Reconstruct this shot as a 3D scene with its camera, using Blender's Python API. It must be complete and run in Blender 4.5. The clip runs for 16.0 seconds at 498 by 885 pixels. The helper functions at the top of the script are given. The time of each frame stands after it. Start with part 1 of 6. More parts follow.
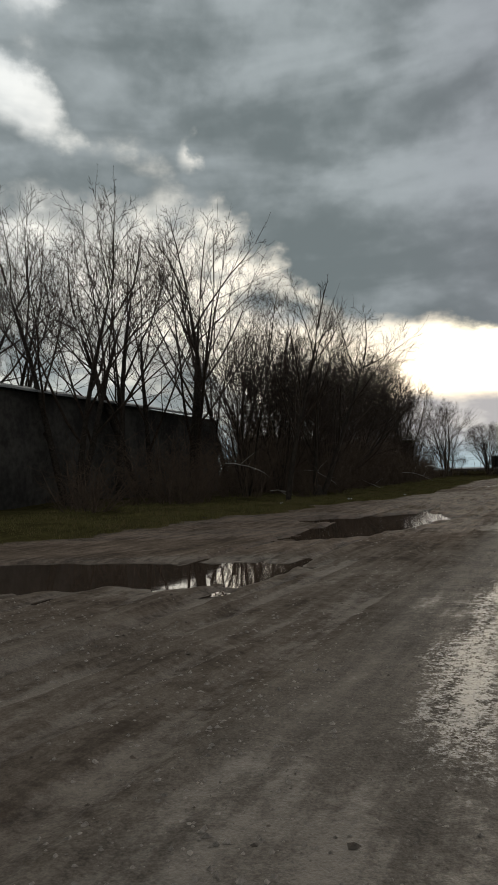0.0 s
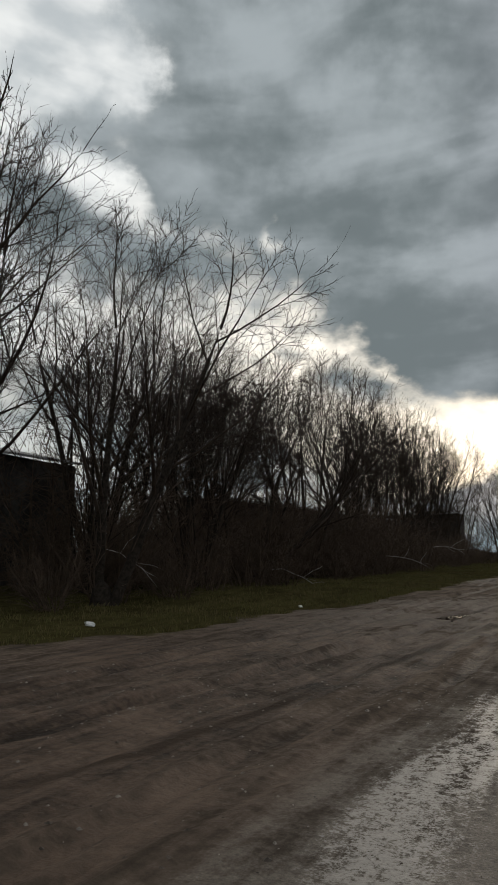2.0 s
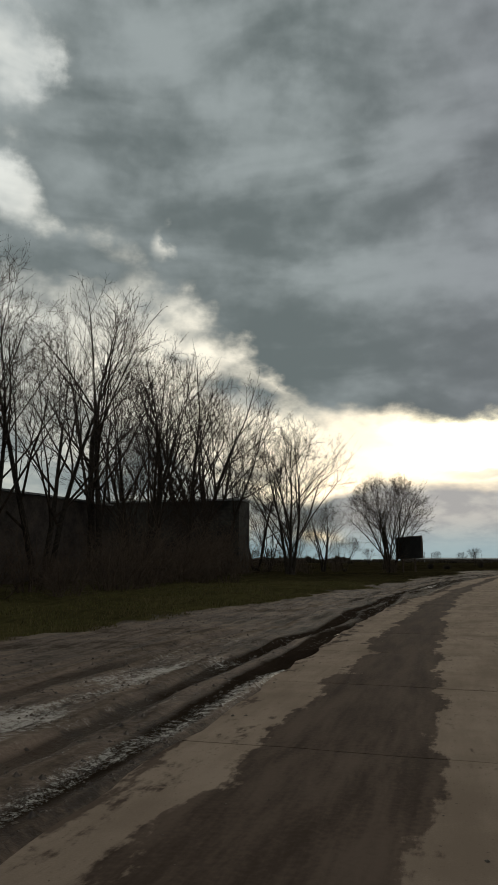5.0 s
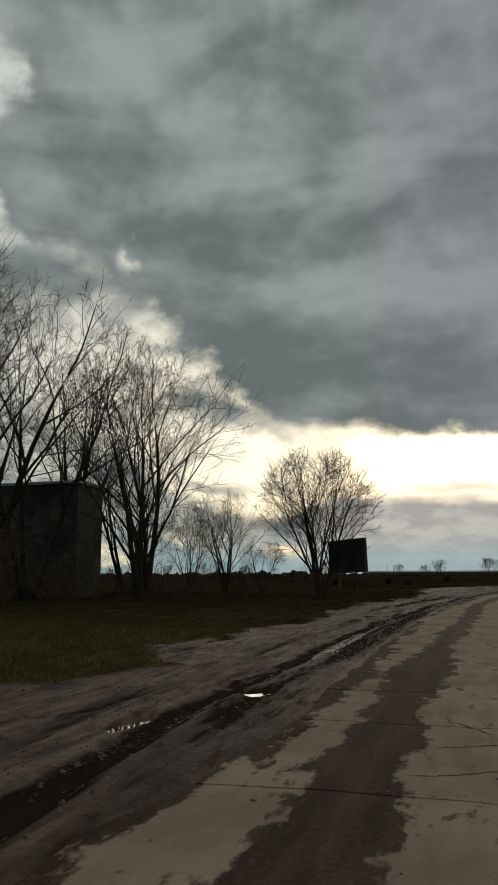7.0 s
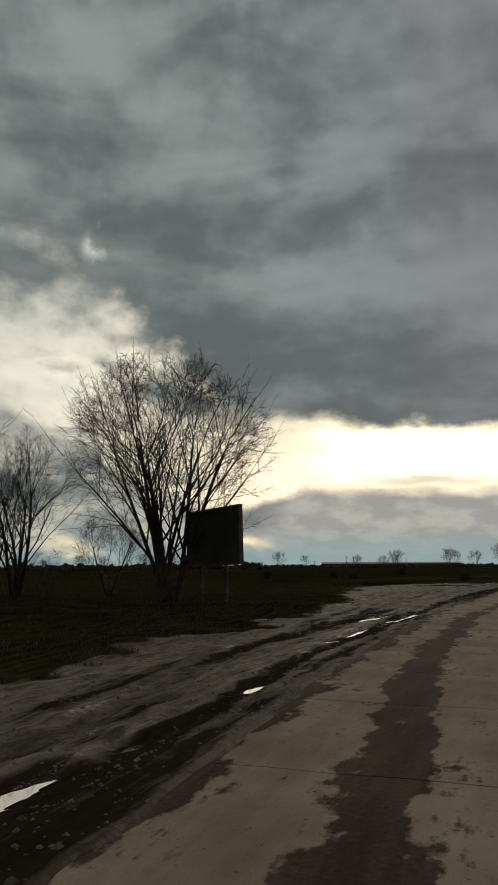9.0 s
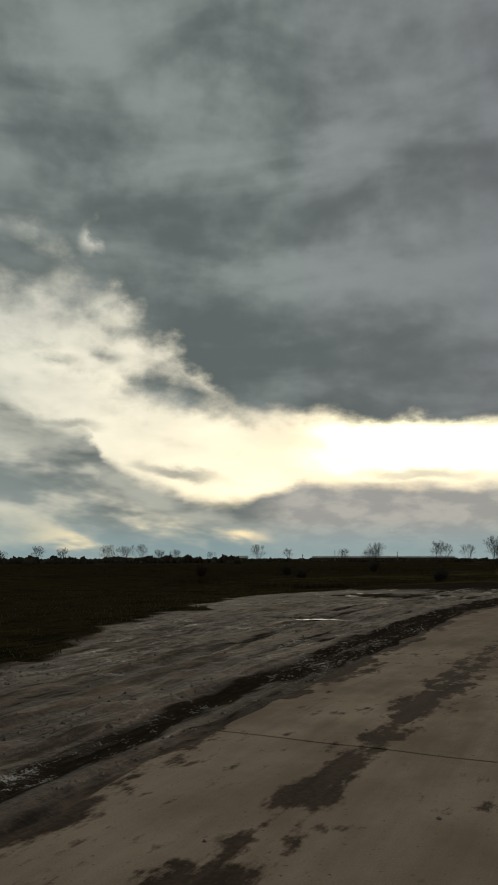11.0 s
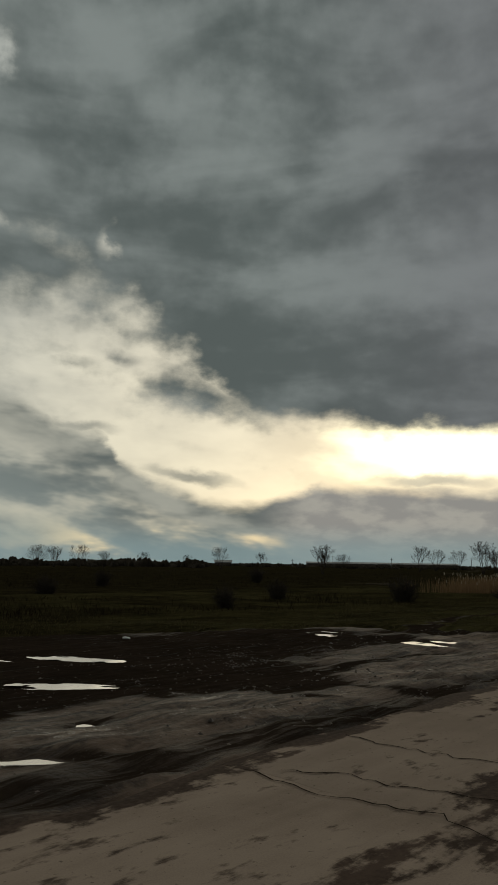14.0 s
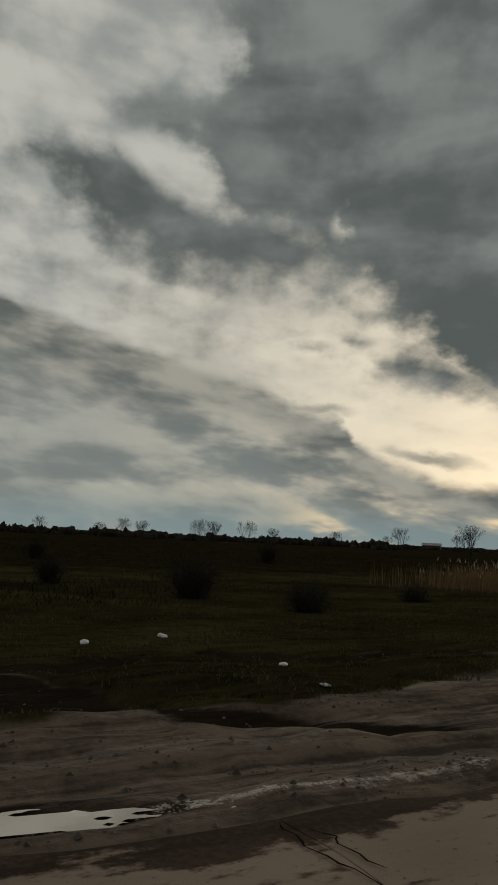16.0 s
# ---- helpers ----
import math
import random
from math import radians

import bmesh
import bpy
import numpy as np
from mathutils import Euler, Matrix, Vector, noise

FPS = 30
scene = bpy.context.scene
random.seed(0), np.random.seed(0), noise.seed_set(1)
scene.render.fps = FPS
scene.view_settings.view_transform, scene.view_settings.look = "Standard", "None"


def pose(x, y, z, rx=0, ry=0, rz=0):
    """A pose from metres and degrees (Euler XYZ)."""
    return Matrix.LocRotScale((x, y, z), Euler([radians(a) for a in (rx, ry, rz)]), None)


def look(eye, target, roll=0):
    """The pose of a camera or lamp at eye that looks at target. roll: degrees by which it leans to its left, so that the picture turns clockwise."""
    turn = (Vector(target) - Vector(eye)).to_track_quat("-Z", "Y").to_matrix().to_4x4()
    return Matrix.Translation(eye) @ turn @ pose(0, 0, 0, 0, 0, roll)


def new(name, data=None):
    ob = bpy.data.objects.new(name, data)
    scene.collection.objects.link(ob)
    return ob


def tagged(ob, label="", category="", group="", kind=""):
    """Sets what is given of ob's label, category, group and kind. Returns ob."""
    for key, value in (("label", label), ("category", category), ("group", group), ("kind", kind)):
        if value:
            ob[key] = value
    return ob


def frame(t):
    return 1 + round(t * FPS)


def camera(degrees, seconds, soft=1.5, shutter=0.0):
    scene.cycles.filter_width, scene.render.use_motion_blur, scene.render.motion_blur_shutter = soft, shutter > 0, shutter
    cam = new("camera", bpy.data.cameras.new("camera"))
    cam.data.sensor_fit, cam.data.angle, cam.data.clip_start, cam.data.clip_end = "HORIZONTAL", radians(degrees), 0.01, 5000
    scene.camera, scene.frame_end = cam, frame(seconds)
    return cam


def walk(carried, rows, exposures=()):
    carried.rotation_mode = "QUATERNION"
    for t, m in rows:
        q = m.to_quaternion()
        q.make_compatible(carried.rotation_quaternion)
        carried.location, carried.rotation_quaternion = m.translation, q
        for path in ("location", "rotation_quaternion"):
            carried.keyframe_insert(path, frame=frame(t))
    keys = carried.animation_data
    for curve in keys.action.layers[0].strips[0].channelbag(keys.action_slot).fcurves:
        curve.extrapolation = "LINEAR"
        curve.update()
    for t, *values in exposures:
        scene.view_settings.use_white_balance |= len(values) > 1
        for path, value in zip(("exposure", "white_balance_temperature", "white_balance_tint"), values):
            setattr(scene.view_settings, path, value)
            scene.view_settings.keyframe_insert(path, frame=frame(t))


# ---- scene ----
# ---- camera ----
PATH = [  # seconds, x, y, yaw, pitch, roll
    (0.0, 0.00, 0.00, -0.00, 2.39, 1.42), (0.5, 2.19, 4.77, 1.53, 2.89, 1.13), (1.0, 4.53, 10.07, 3.37, 4.36, 1.09),
    (1.5, 7.02, 15.66, 5.08, 6.56, 1.33), (2.0, 9.54, 21.86, 5.97, 8.46, 0.27), (2.5, 12.13, 28.00, 5.97, 9.30, -0.20),
    (3.0, 14.45, 34.03, 4.19, 9.38, -0.25), (3.5, 16.79, 39.77, 1.81, 9.20, -0.14), (4.0, 19.38, 45.64, -0.32, 9.10, -0.12),
    (4.5, 22.07, 51.92, -1.80, 8.94, -0.08), (4.7, 23.08, 54.39, -2.31, 8.86, -0.16), (6.8, 30.92, 77.66, -6.00, 9.89, 0.39),
    (7.0, 32.00, 79.88, -5.74, 10.01, 0.33), (7.5, 34.20, 85.19, -5.93, 10.11, 0.34), (8.0, 35.91, 89.70, -6.66, 9.94, 0.00),
    (8.5, 38.01, 94.26, -7.43, 9.64, 0.11), (9.0, 40.00, 98.53, -8.49, 9.34, 0.34), (9.5, 42.13, 102.65, -8.71, 9.04, 0.42),
    (10.0, 44.27, 106.65, -8.48, 8.86, 0.03), (10.2, 45.19, 108.32, -8.38, 8.71, -0.20), (12.3, 57.25, 126.07, -10.66, 9.13, 1.42),
    (12.5, 58.60, 127.78, -11.17, 9.16, 1.61), (13.0, 62.19, 132.04, -12.30, 9.42, 1.52), (13.5, 65.75, 135.62, -11.37, 9.42, 0.88),
    (14.0, 69.34, 139.12, -7.74, 9.18, -0.84), (14.5, 73.67, 142.43, -3.12, 8.73, -1.87), (15.0, 78.48, 146.45, 1.41, 7.99, -1.84),
    (15.5, 82.85, 150.14, 5.97, 7.55, -2.25), (16.0, 87.08, 153.53, 10.47, 7.21, -2.68),
]
EYE = 1.40
cam = camera(37.5, 16.0, soft=1.6)
EXPOSURE = [(0.0, 0.58, 6300, 12), (1.5, 0.58, 6250, 13), (2.0, 0.58, 6250, 13), (2.5, 0.68, 6250, 13), (3.0, 0.62, 6300, 12), (4.0, 0.35, 6350, 10), (7.0, 0.28, 6500, 8), (8.0, 0.18, 6550, 8), (9.0, 0.08, 6550, 8), (10.0, 0.12, 6500, 7), (12.5, -0.2, 6600, 5), (13.5, -0.25, 6600, 5), (15.0, -0.35, 6650, 8), (16.0, -0.35, 6750, 10)]
walk(cam, [(t, pose(x, y, EYE, 90 + p, r, w)) for t, x, y, w, p, r in PATH], EXPOSURE)

# ---- sky and sun ----
SUN_AZ, SUN_EL = 17.0, 8.5   # degrees from +y towards +x, and above the horizon

world = bpy.data.worlds.new("world")
scene.world = world
world.use_nodes = True
wn, wl = world.node_tree.nodes, world.node_tree.links
wn.clear()


def wnode(kind):
    return wn.new(kind)


def plug(sock, value):
    if isinstance(value, bpy.types.NodeSocket):
        sock.id_data.links.new(value, sock)
    else:
        sock.default_value = value


def wm(op, a, b=0.0, c=0.0, clamp=False):
    n = wnode("ShaderNodeMath")
    n.operation, n.use_clamp = op, clamp
    for k, v in enumerate((a, b, c)):
        plug(n.inputs[k], v)
    return n.outputs[0]


def wmix(fac, a, b):
    n = wnode("ShaderNodeMix")
    n.data_type = "RGBA"
    plug(n.inputs[0], fac)
    for k, v in ((6, a), (7, b)):
        plug(n.inputs[k], (*v, 1.0) if isinstance(v, tuple) else v)
    return n.outputs[2]


def wstep(value, lo, hi, a=0.0, b=1.0):
    n = wnode("ShaderNodeMapRange")
    n.interpolation_type = "SMOOTHSTEP"
    for k, v in enumerate((value, lo, hi, a, b)):
        plug(n.inputs[k], v)
    return n.outputs[0]


def wnoise(vec, scale, detail=6.0, rough=0.55, distortion=0.0):
    n = wnode("ShaderNodeTexNoise")
    plug(n.inputs["Vector"], vec)
    for key, v in (("Scale", scale), ("Detail", detail), ("Roughness", rough), ("Distortion", distortion)):
        n.inputs[key].default_value = v
    return n


geo = wnode("ShaderNodeTexCoord")
split = wnode("ShaderNodeSeparateXYZ")
wl.new(geo.outputs["Generated"], split.inputs[0])
dx, dy, dz = split.outputs
azim = wm("MULTIPLY", wm("ARCTAN2", dx, dy), 57.2958)
elev = wm("MULTIPLY", wm("ARCSINE", dz), 57.2958)
# cloud noise on bearing and height, drawn out sideways towards the horizon
deck_vec = wnode("ShaderNodeCombineXYZ")
plug(deck_vec.inputs[0], wm("MULTIPLY", azim, 0.1))
high = wm("MAXIMUM", elev, 0.0)
plug(deck_vec.inputs[1], wm("ADD", wm("MULTIPLY", high, 0.105), wm("MULTIPLY", wm("LOGARITHM", wm("ADD", 1.0, wm("DIVIDE", high, 3.0)), 2.71828), 0.75)))
big = wnoise(deck_vec.outputs[0], 1.15, 4.0, 0.50, 0.0)
fine = wnoise(deck_vec.outputs[0], 2.9, 7.0, 0.56, 0.0)
swept = wnode("ShaderNodeMapping")
wl.new(deck_vec.outputs[0], swept.inputs["Vector"])
swept.inputs["Rotation"].default_value = (0, 0, radians(-28))
swept.inputs["Scale"].default_value = (0.6, 1.5, 1)
soft_n = wnoise(swept.outputs[0], 0.95, 4.0, 0.50, 0.4)
warp_sep = wnode("ShaderNodeSeparateColor")
wl.new(big.outputs["Color"], warp_sep.inputs[0])
fine_sep = wnode("ShaderNodeSeparateColor")
wl.new(fine.outputs["Color"], fine_sep.inputs[0])
w_amp = wstep(elev, 0.0, 26.0, 1.4, 3.4)
az_w = wm("ADD", azim, wm("MULTIPLY", wm("SUBTRACT", wm("ADD", warp_sep.outputs[0], wm("MULTIPLY", fine_sep.outputs[0], 0.5)), 0.75), wm("MULTIPLY", w_amp, 1.5)))
el_w = wm("ADD", elev, wm("MULTIPLY", wm("SUBTRACT", wm("ADD", warp_sep.outputs[1], wm("MULTIPLY", fine_sep.outputs[1], 0.5)), 0.75), w_amp))
spot = wnode("ShaderNodeCombineXYZ")
plug(spot.inputs[0], az_w)
plug(spot.inputs[1], el_w)
spot_true = wnode("ShaderNodeCombineXYZ")
plug(spot_true.inputs[0], wm("ADD", azim, wm("MULTIPLY", wm("SUBTRACT", fine_sep.outputs[0], 0.5), 3.0)))
plug(spot_true.inputs[1], wm("ADD", elev, wm("MULTIPLY", wm("SUBTRACT", fine_sep.outputs[1], 0.5), 2.0)))
# long flat streaks for the low stratus
streak_vec = wnode("ShaderNodeCombineXYZ")
plug(streak_vec.inputs[0], wm("MULTIPLY", azim, 0.075))
plug(streak_vec.inputs[1], wm("ADD", wm("MULTIPLY", elev, 0.21), wm("MULTIPLY", azim, 0.018)))
streaks = wnoise(streak_vec.outputs[0], 1.5, 4.0, 0.52, 0.1)


def cloud(az, el, ra, re, tilt, amp, vec):
    """One soft cloud mass or opening at a bearing and height, in degrees."""
    m = wnode("ShaderNodeMapping")
    m.vector_type = "TEXTURE"
    plug(m.inputs["Vector"], vec)
    m.inputs["Location"].default_value = (az, el, 0)
    m.inputs["Rotation"].default_value = (0, 0, radians(tilt))
    m.inputs["Scale"].default_value = (ra, re, 1)
    g = wnode("ShaderNodeTexGradient")
    g.gradient_type = "SPHERICAL"
    wl.new(m.outputs[0], g.inputs[0])
    return wm("MULTIPLY", g.outputs["Fac"], amp)


def total(rows, vec):
    acc = 0.0
    for row in rows:
        acc = wm("ADD", acc, cloud(*row, vec))
    return acc


def profile(value, rows):
    """A height in degrees for each bearing, straight from row to row."""
    n = wnode("ShaderNodeValToRGB")
    plug(n.inputs[0], wm("DIVIDE", wm("ADD", value, 50.0), 100.0))
    e = n.color_ramp.elements
    while len(e) < len(rows):
        e.new(0.5)
    for k, (az, el) in enumerate(rows):
        e[k].position = (az + 50) / 100
        e[k].color = (el / 60, el / 60, el / 60, 1)
    return wm("MULTIPLY", n.outputs[0], 60.0)


def mass(az, el, ra, re, tilt, vec, rim=1.0):
    """A cloud of its own: degrees inside its edge, negative outside."""
    return wm("SUBTRACT", cloud(az, el, ra * 1.5, re * 1.5, tilt, re + rim + 0.5, vec), rim)


# lower edge of the grey deck, the clouds that hang below it and the openings in it
deck_edge = profile(az_w, [(-50, 40), (-31, 29.5), (-27.5, 24.6), (-24.4, 22.2), (-22.2, 20.4), (-15.5, 18.8), (-10, 18.8), (-6, 19.2), (-1.5, 17.2), (0.6, 15.9), (3.5, 13.9), (5.5, 11.7), (8, 11.1), (11, 11.2), (16, 10.1), (18, 9.6), (25, 9.3), (50, 9)])
cover = wm("MINIMUM", wm("MULTIPLY", wm("SUBTRACT", el_w, deck_edge), 1.3), 6.0)
rim = wm("SUBTRACT", el_w, deck_edge)
for row in ((-6.6, 14.6, 1.9, 0.40, 0), (-2.4, 15.3, 1.5, 0.5, -6), (4.4, 12.7, 6.2, 1.7, -10)):
    cover = wm("MAXIMUM", cover, mass(*row, spot_true.outputs[0]))
OPEN = [(-17.6, 26.9, 6.2, 2.8, -27, -14.0), (-4.1, 24.2, 1.1, 1.7, 0, -7.0), (-8.6, 23.9, 7.5, 1.7, -6, -3.6), (-25.5, 37.5, 15.0, 10.0, -25, -19.0), (-27.0, 30.0, 6.0, 3.0, -10, -9.0), (-15.0, 34.4, 3.0, 2.2, 40, -5.0), (-2.5, 19.8, 7.0, 2.0, -32, -1.5)]
cover = wm("ADD", cover, total(OPEN, spot_true.outputs[0]))
cover = wm("ADD", cover, total([(-19.5, 31.2, 6.5, 2.2, -4, 5.5), (-22.0, 34.6, 4.0, 1.6, 20, 6.0)], spot_true.outputs[0]))
cover = wm("ADD", cover, wm("MULTIPLY", wm("SUBTRACT", fine.outputs["Fac"], 0.5), wstep(elev, 8.0, 26.0, 3.2, 10.0)))
cover = wm("ADD", cover, wm("MULTIPLY", wm("SUBTRACT", big.outputs["Fac"], 0.5), wstep(elev, 8.0, 26.0, 1.0, 5.0)))
thick = wstep(cover, wstep(elev, 8.0, 26.0, -0.9, -3.0), wstep(elev, 8.0, 26.0, 1.6, 4.4))

# the lower shelf of cloud, streaked stratus down to the horizon
shelf_top = profile(wm("ADD", azim, wm("MULTIPLY", wm("SUBTRACT", fine_sep.outputs[0], 0.5), 3.0)), [(-50, 19), (-32, 17.3), (-26, 15.8), (-21.6, 14.6), (-12.8, 12.8), (-9, 11.4), (-7.5, 10.3), (-3.6, 9.5), (-2.4, 7.6), (0.5, 6.0), (4, 4.6), (8, 4.2), (12.2, 5.5), (13.2, 6.2), (15.5, 5.8), (23, 5.6), (28, 5.5), (31, 4.4), (50, 4.2)])
el_s = wm("ADD", elev, wm("ADD", wm("MULTIPLY", wm("SUBTRACT", fine_sep.outputs[2], 0.5), 1.2), wm("MULTIPLY", wm("SUBTRACT", streaks.outputs["Fac"], 0.5), 2.0)))
below = wm("SUBTRACT", shelf_top, el_s)
smooth_side = wstep(azim, 7.0, 13.0)
inner = wstep(below, 0.8, wstep(azim, -30, 6, 7.0, 2.5), 1.0, 0.0)
gaps = wm("MULTIPLY", wm("SUBTRACT", streaks.outputs["Fac"], 0.47), 7.5)
shelf_c = wm("ADD", wm("MULTIPLY", inner, 1.6), wm("SUBTRACT", 0.75, gaps))
shelf_c = wm("ADD", wm("MULTIPLY", shelf_c, wm("SUBTRACT", 1.0, smooth_side)), wm("MULTIPLY", smooth_side, 1.5))
shelf = wm("MULTIPLY", wstep(below, -0.35, 0.9), wstep(shelf_c, -0.8, 1.0, 0.25, 1.0))
# small flat clouds in the bright gap
for row in ((21.6, 6.15, 4.6, 0.65, 0), (3.2, 6.5, 3.6, 0.55, -7), (-6.0, 10.0, 3.2, 0.45, -3), (-1.5, 4.2, 4.5, 0.5, -4)):
    shelf = wm("MAXIMUM", shelf, wstep(mass(*row, spot_true.outputs[0], 0.5), -0.40, 0.85, 0.0, 0.72))

sky_tex = wnode("ShaderNodeTexSky")
sky_tex.sky_type, sky_tex.sun_disc = "NISHITA", False
sky_tex.sun_elevation, sky_tex.sun_rotation = radians(SUN_EL), radians(SUN_AZ)
blue = wnode("ShaderNodeVectorMath")
blue.operation = "SCALE"
wl.new(sky_tex.outputs[0], blue.inputs[0])
blue.inputs["Scale"].default_value = 0.012
# thin bright cloud, brightest in front of the sun
glow = cloud(SUN_AZ + 5, 8.8, 16, 4.6, 0, 1.0, spot_true.outputs[0])
halo = cloud(SUN_AZ - 3, 10.0, 44, 26, 0, 1.0, spot_true.outputs[0])
veil = wstep(wm("ADD", wm("MULTIPLY", big.outputs["Fac"], 0.55), wm("MULTIPLY", streaks.outputs["Fac"], 0.45)), 0.38, 0.64)
thin = wmix(wm("MULTIPLY", halo, 1.6, clamp=True), wmix(veil, (0.60, 0.60, 0.55), (0.33, 0.35, 0.335)), wmix(veil, (0.86, 0.79, 0.64), (0.64, 0.595, 0.50)))
bars = wm("ADD", glow, wm("MULTIPLY", wm("SUBTRACT", streaks.outputs["Fac"], 0.5), -0.9))
thin = wmix(wstep(bars, 0.22, 0.85), thin, (2.4, 2.15, 1.45))
low_teal = wmix(wm("MULTIPLY", wstep(streaks.outputs["Fac"], 0.50, 0.62), wm("MULTIPLY", wstep(azim, -9.0, -3.0), wstep(azim, 12.0, 7.0))), (0.255, 0.345, 0.365), (0.85, 0.74, 0.50))
thin = wmix(wstep(elev, 1.2, 4.5, 0.92, 0.0), thin, low_teal)
add_blue = wnode("ShaderNodeVectorMath")
plug(add_blue.inputs[0], thin)
wl.new(blue.outputs[0], add_blue.inputs[1])
thin = add_blue.outputs[0]
# the grey deck, darker along its underside
shade = wm("ADD", wm("MULTIPLY", soft_n.outputs["Fac"], 0.75), wm("ADD", wm("MULTIPLY", big.outputs["Fac"], 0.45), wm("MULTIPLY", fine.outputs["Fac"], 0.25)))
shade = wm("ADD", shade, wstep(rim, 0.8, 6.5, -0.09, 0.02))
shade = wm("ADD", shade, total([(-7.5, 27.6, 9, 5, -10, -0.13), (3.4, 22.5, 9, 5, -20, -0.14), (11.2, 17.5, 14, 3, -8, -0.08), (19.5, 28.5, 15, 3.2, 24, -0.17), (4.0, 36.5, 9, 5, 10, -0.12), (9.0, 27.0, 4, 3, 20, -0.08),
                                   (16.5, 32.0, 5, 4.5, 30, 0.17), (9.0, 35.0, 5.5, 6, 60, 0.13), (1.8, 31.5, 7, 4, 30, 0.10), (-12.0, 35.0, 6, 5, 0, -0.07), (22, 20.5, 9, 3, 10, 0.08), (25, 13.5, 12, 2.4, -5, -0.06)], spot.outputs[0]))
grey = wmix(wstep(shade, 0.55, 0.92), (0.112, 0.132, 0.131), (0.258, 0.286, 0.284))
grey = wmix(wstep(azim, 6.0, 30.0, 0.0, 0.75), grey, wmix(wstep(shade, 0.5, 0.95), (0.128, 0.132, 0.142), (0.222, 0.228, 0.246)))
stratus = wmix(wstep(streaks.outputs["Fac"], 0.36, 0.60), (0.140, 0.160, 0.158), (0.420, 0.415, 0.365))
stratus = wmix(wstep(below, 1.5, 8.0, 0.0, 0.62), stratus, (0.285, 0.325, 0.318))
stratus = wmix(smooth_side, stratus, wmix(wstep(fine.outputs["Fac"], 0.4, 0.62), (0.335, 0.320, 0.305), (0.450, 0.425, 0.385)))
stratus = wmix(wstep(elev, 0.4, 3.2, 0.8, 0.0), stratus, low_teal)
lit = wmix(thick, wmix(shelf, thin, stratus), grey)
back = wnode("ShaderNodeBackground")
plug(back.inputs["Color"], lit)
back.inputs["Strength"].default_value = 1.0
wl.new(back.outputs[0], wnode("ShaderNodeOutputWorld").inputs[0])

sun = new("sun", bpy.data.lights.new("sun", "SUN"))
sun.data.energy, sun.data.angle, sun.data.color = 0.9, radians(90), (1.0, 0.90, 0.72)
sun_to = Vector((math.sin(radians(SUN_AZ)) * math.cos(radians(SUN_EL)), math.cos(radians(SUN_AZ)) * math.cos(radians(SUN_EL)), math.sin(radians(SUN_EL))))
sun.matrix_world = look(sun_to * 100, (0, 0, 0))

# ---- materials ----


def material(name):
    m = bpy.data.materials.new(name)
    m.use_nodes = True
    return m, m.node_tree.nodes, m.node_tree.links, m.node_tree.nodes["Principled BSDF"]


def tex(nodes, links, vec, scale, detail=5.0, rough=0.6):
    n = nodes.new("ShaderNodeTexNoise")
    links.new(vec, n.inputs["Vector"])
    n.inputs["Scale"].default_value, n.inputs["Detail"].default_value, n.inputs["Roughness"].default_value = scale, detail, rough
    return n.outputs["Fac"]


def ramp(nodes, links, value, lo, hi, a=0.0, b=1.0):
    n = nodes.new("ShaderNodeMapRange")
    n.interpolation_type = "SMOOTHSTEP"
    for k, v in enumerate((value, lo, hi, a, b)):
        plug(n.inputs[k], v)
    return n.outputs[0]


def calc(nodes, op, a, b=0.0, clamp=False):
    n = nodes.new("ShaderNodeMath")
    n.operation, n.use_clamp = op, clamp
    plug(n.inputs[0], a)
    plug(n.inputs[1], b)
    return n.outputs[0]


def blend(nodes, fac, a, b):
    n = nodes.new("ShaderNodeMix")
    n.data_type = "RGBA"
    plug(n.inputs[0], fac)
    for k, v in ((6, a), (7, b)):
        plug(n.inputs[k], (*v, 1.0) if isinstance(v, tuple) else v)
    return n.outputs[2]


def relief(nodes, links, bsdf, height, strength, distance):
    n = nodes.new("ShaderNodeBump")
    n.inputs["Strength"].default_value, n.inputs["Distance"].default_value = strength, distance
    links.new(height, n.inputs["Height"])
    links.new(n.outputs[0], bsdf.inputs["Normal"])


def place(nodes):
    return nodes.new("ShaderNodeNewGeometry").outputs["Position"]


def read(nodes, name):
    n = nodes.new("ShaderNodeAttribute")
    n.attribute_name = name
    return n.outputs["Fac"]


def simple(name, dark, light, scale, rough=0.8, bump=0.3, dist=0.01, metal=0.0, spec=0.3, lo=0.35, hi=0.65):
    """A surface of two mottled tones with fine grain."""
    m, n, l, b = material(name)
    p = place(n)
    wide, grain = tex(n, l, p, scale), tex(n, l, p, scale * 7)
    f = ramp(n, l, calc(n, "ADD", calc(n, "MULTIPLY", wide, 0.65), calc(n, "MULTIPLY", grain, 0.35)), lo, hi)
    l.new(blend(n, f, dark, light), b.inputs["Base Color"])
    b.inputs["Roughness"].default_value, b.inputs["Metallic"].default_value = rough, metal
    b.inputs["Specular IOR Level"].default_value = spec
    relief(n, l, b, grain, bump, dist)
    return m


def plan_noise(nodes, links, along_scale, across_scale, detail=5.0):
    """Streaks drawn out along the way that the wheels go."""
    a = nodes.new("ShaderNodeAttribute")
    a.attribute_name = "plan"
    m = nodes.new("ShaderNodeMapping")
    m.inputs["Scale"].default_value = (along_scale, across_scale, 1)
    links.new(a.outputs["Vector"], m.inputs["Vector"])
    return tex(nodes, links, m.outputs[0], 1.0, detail, 0.62)


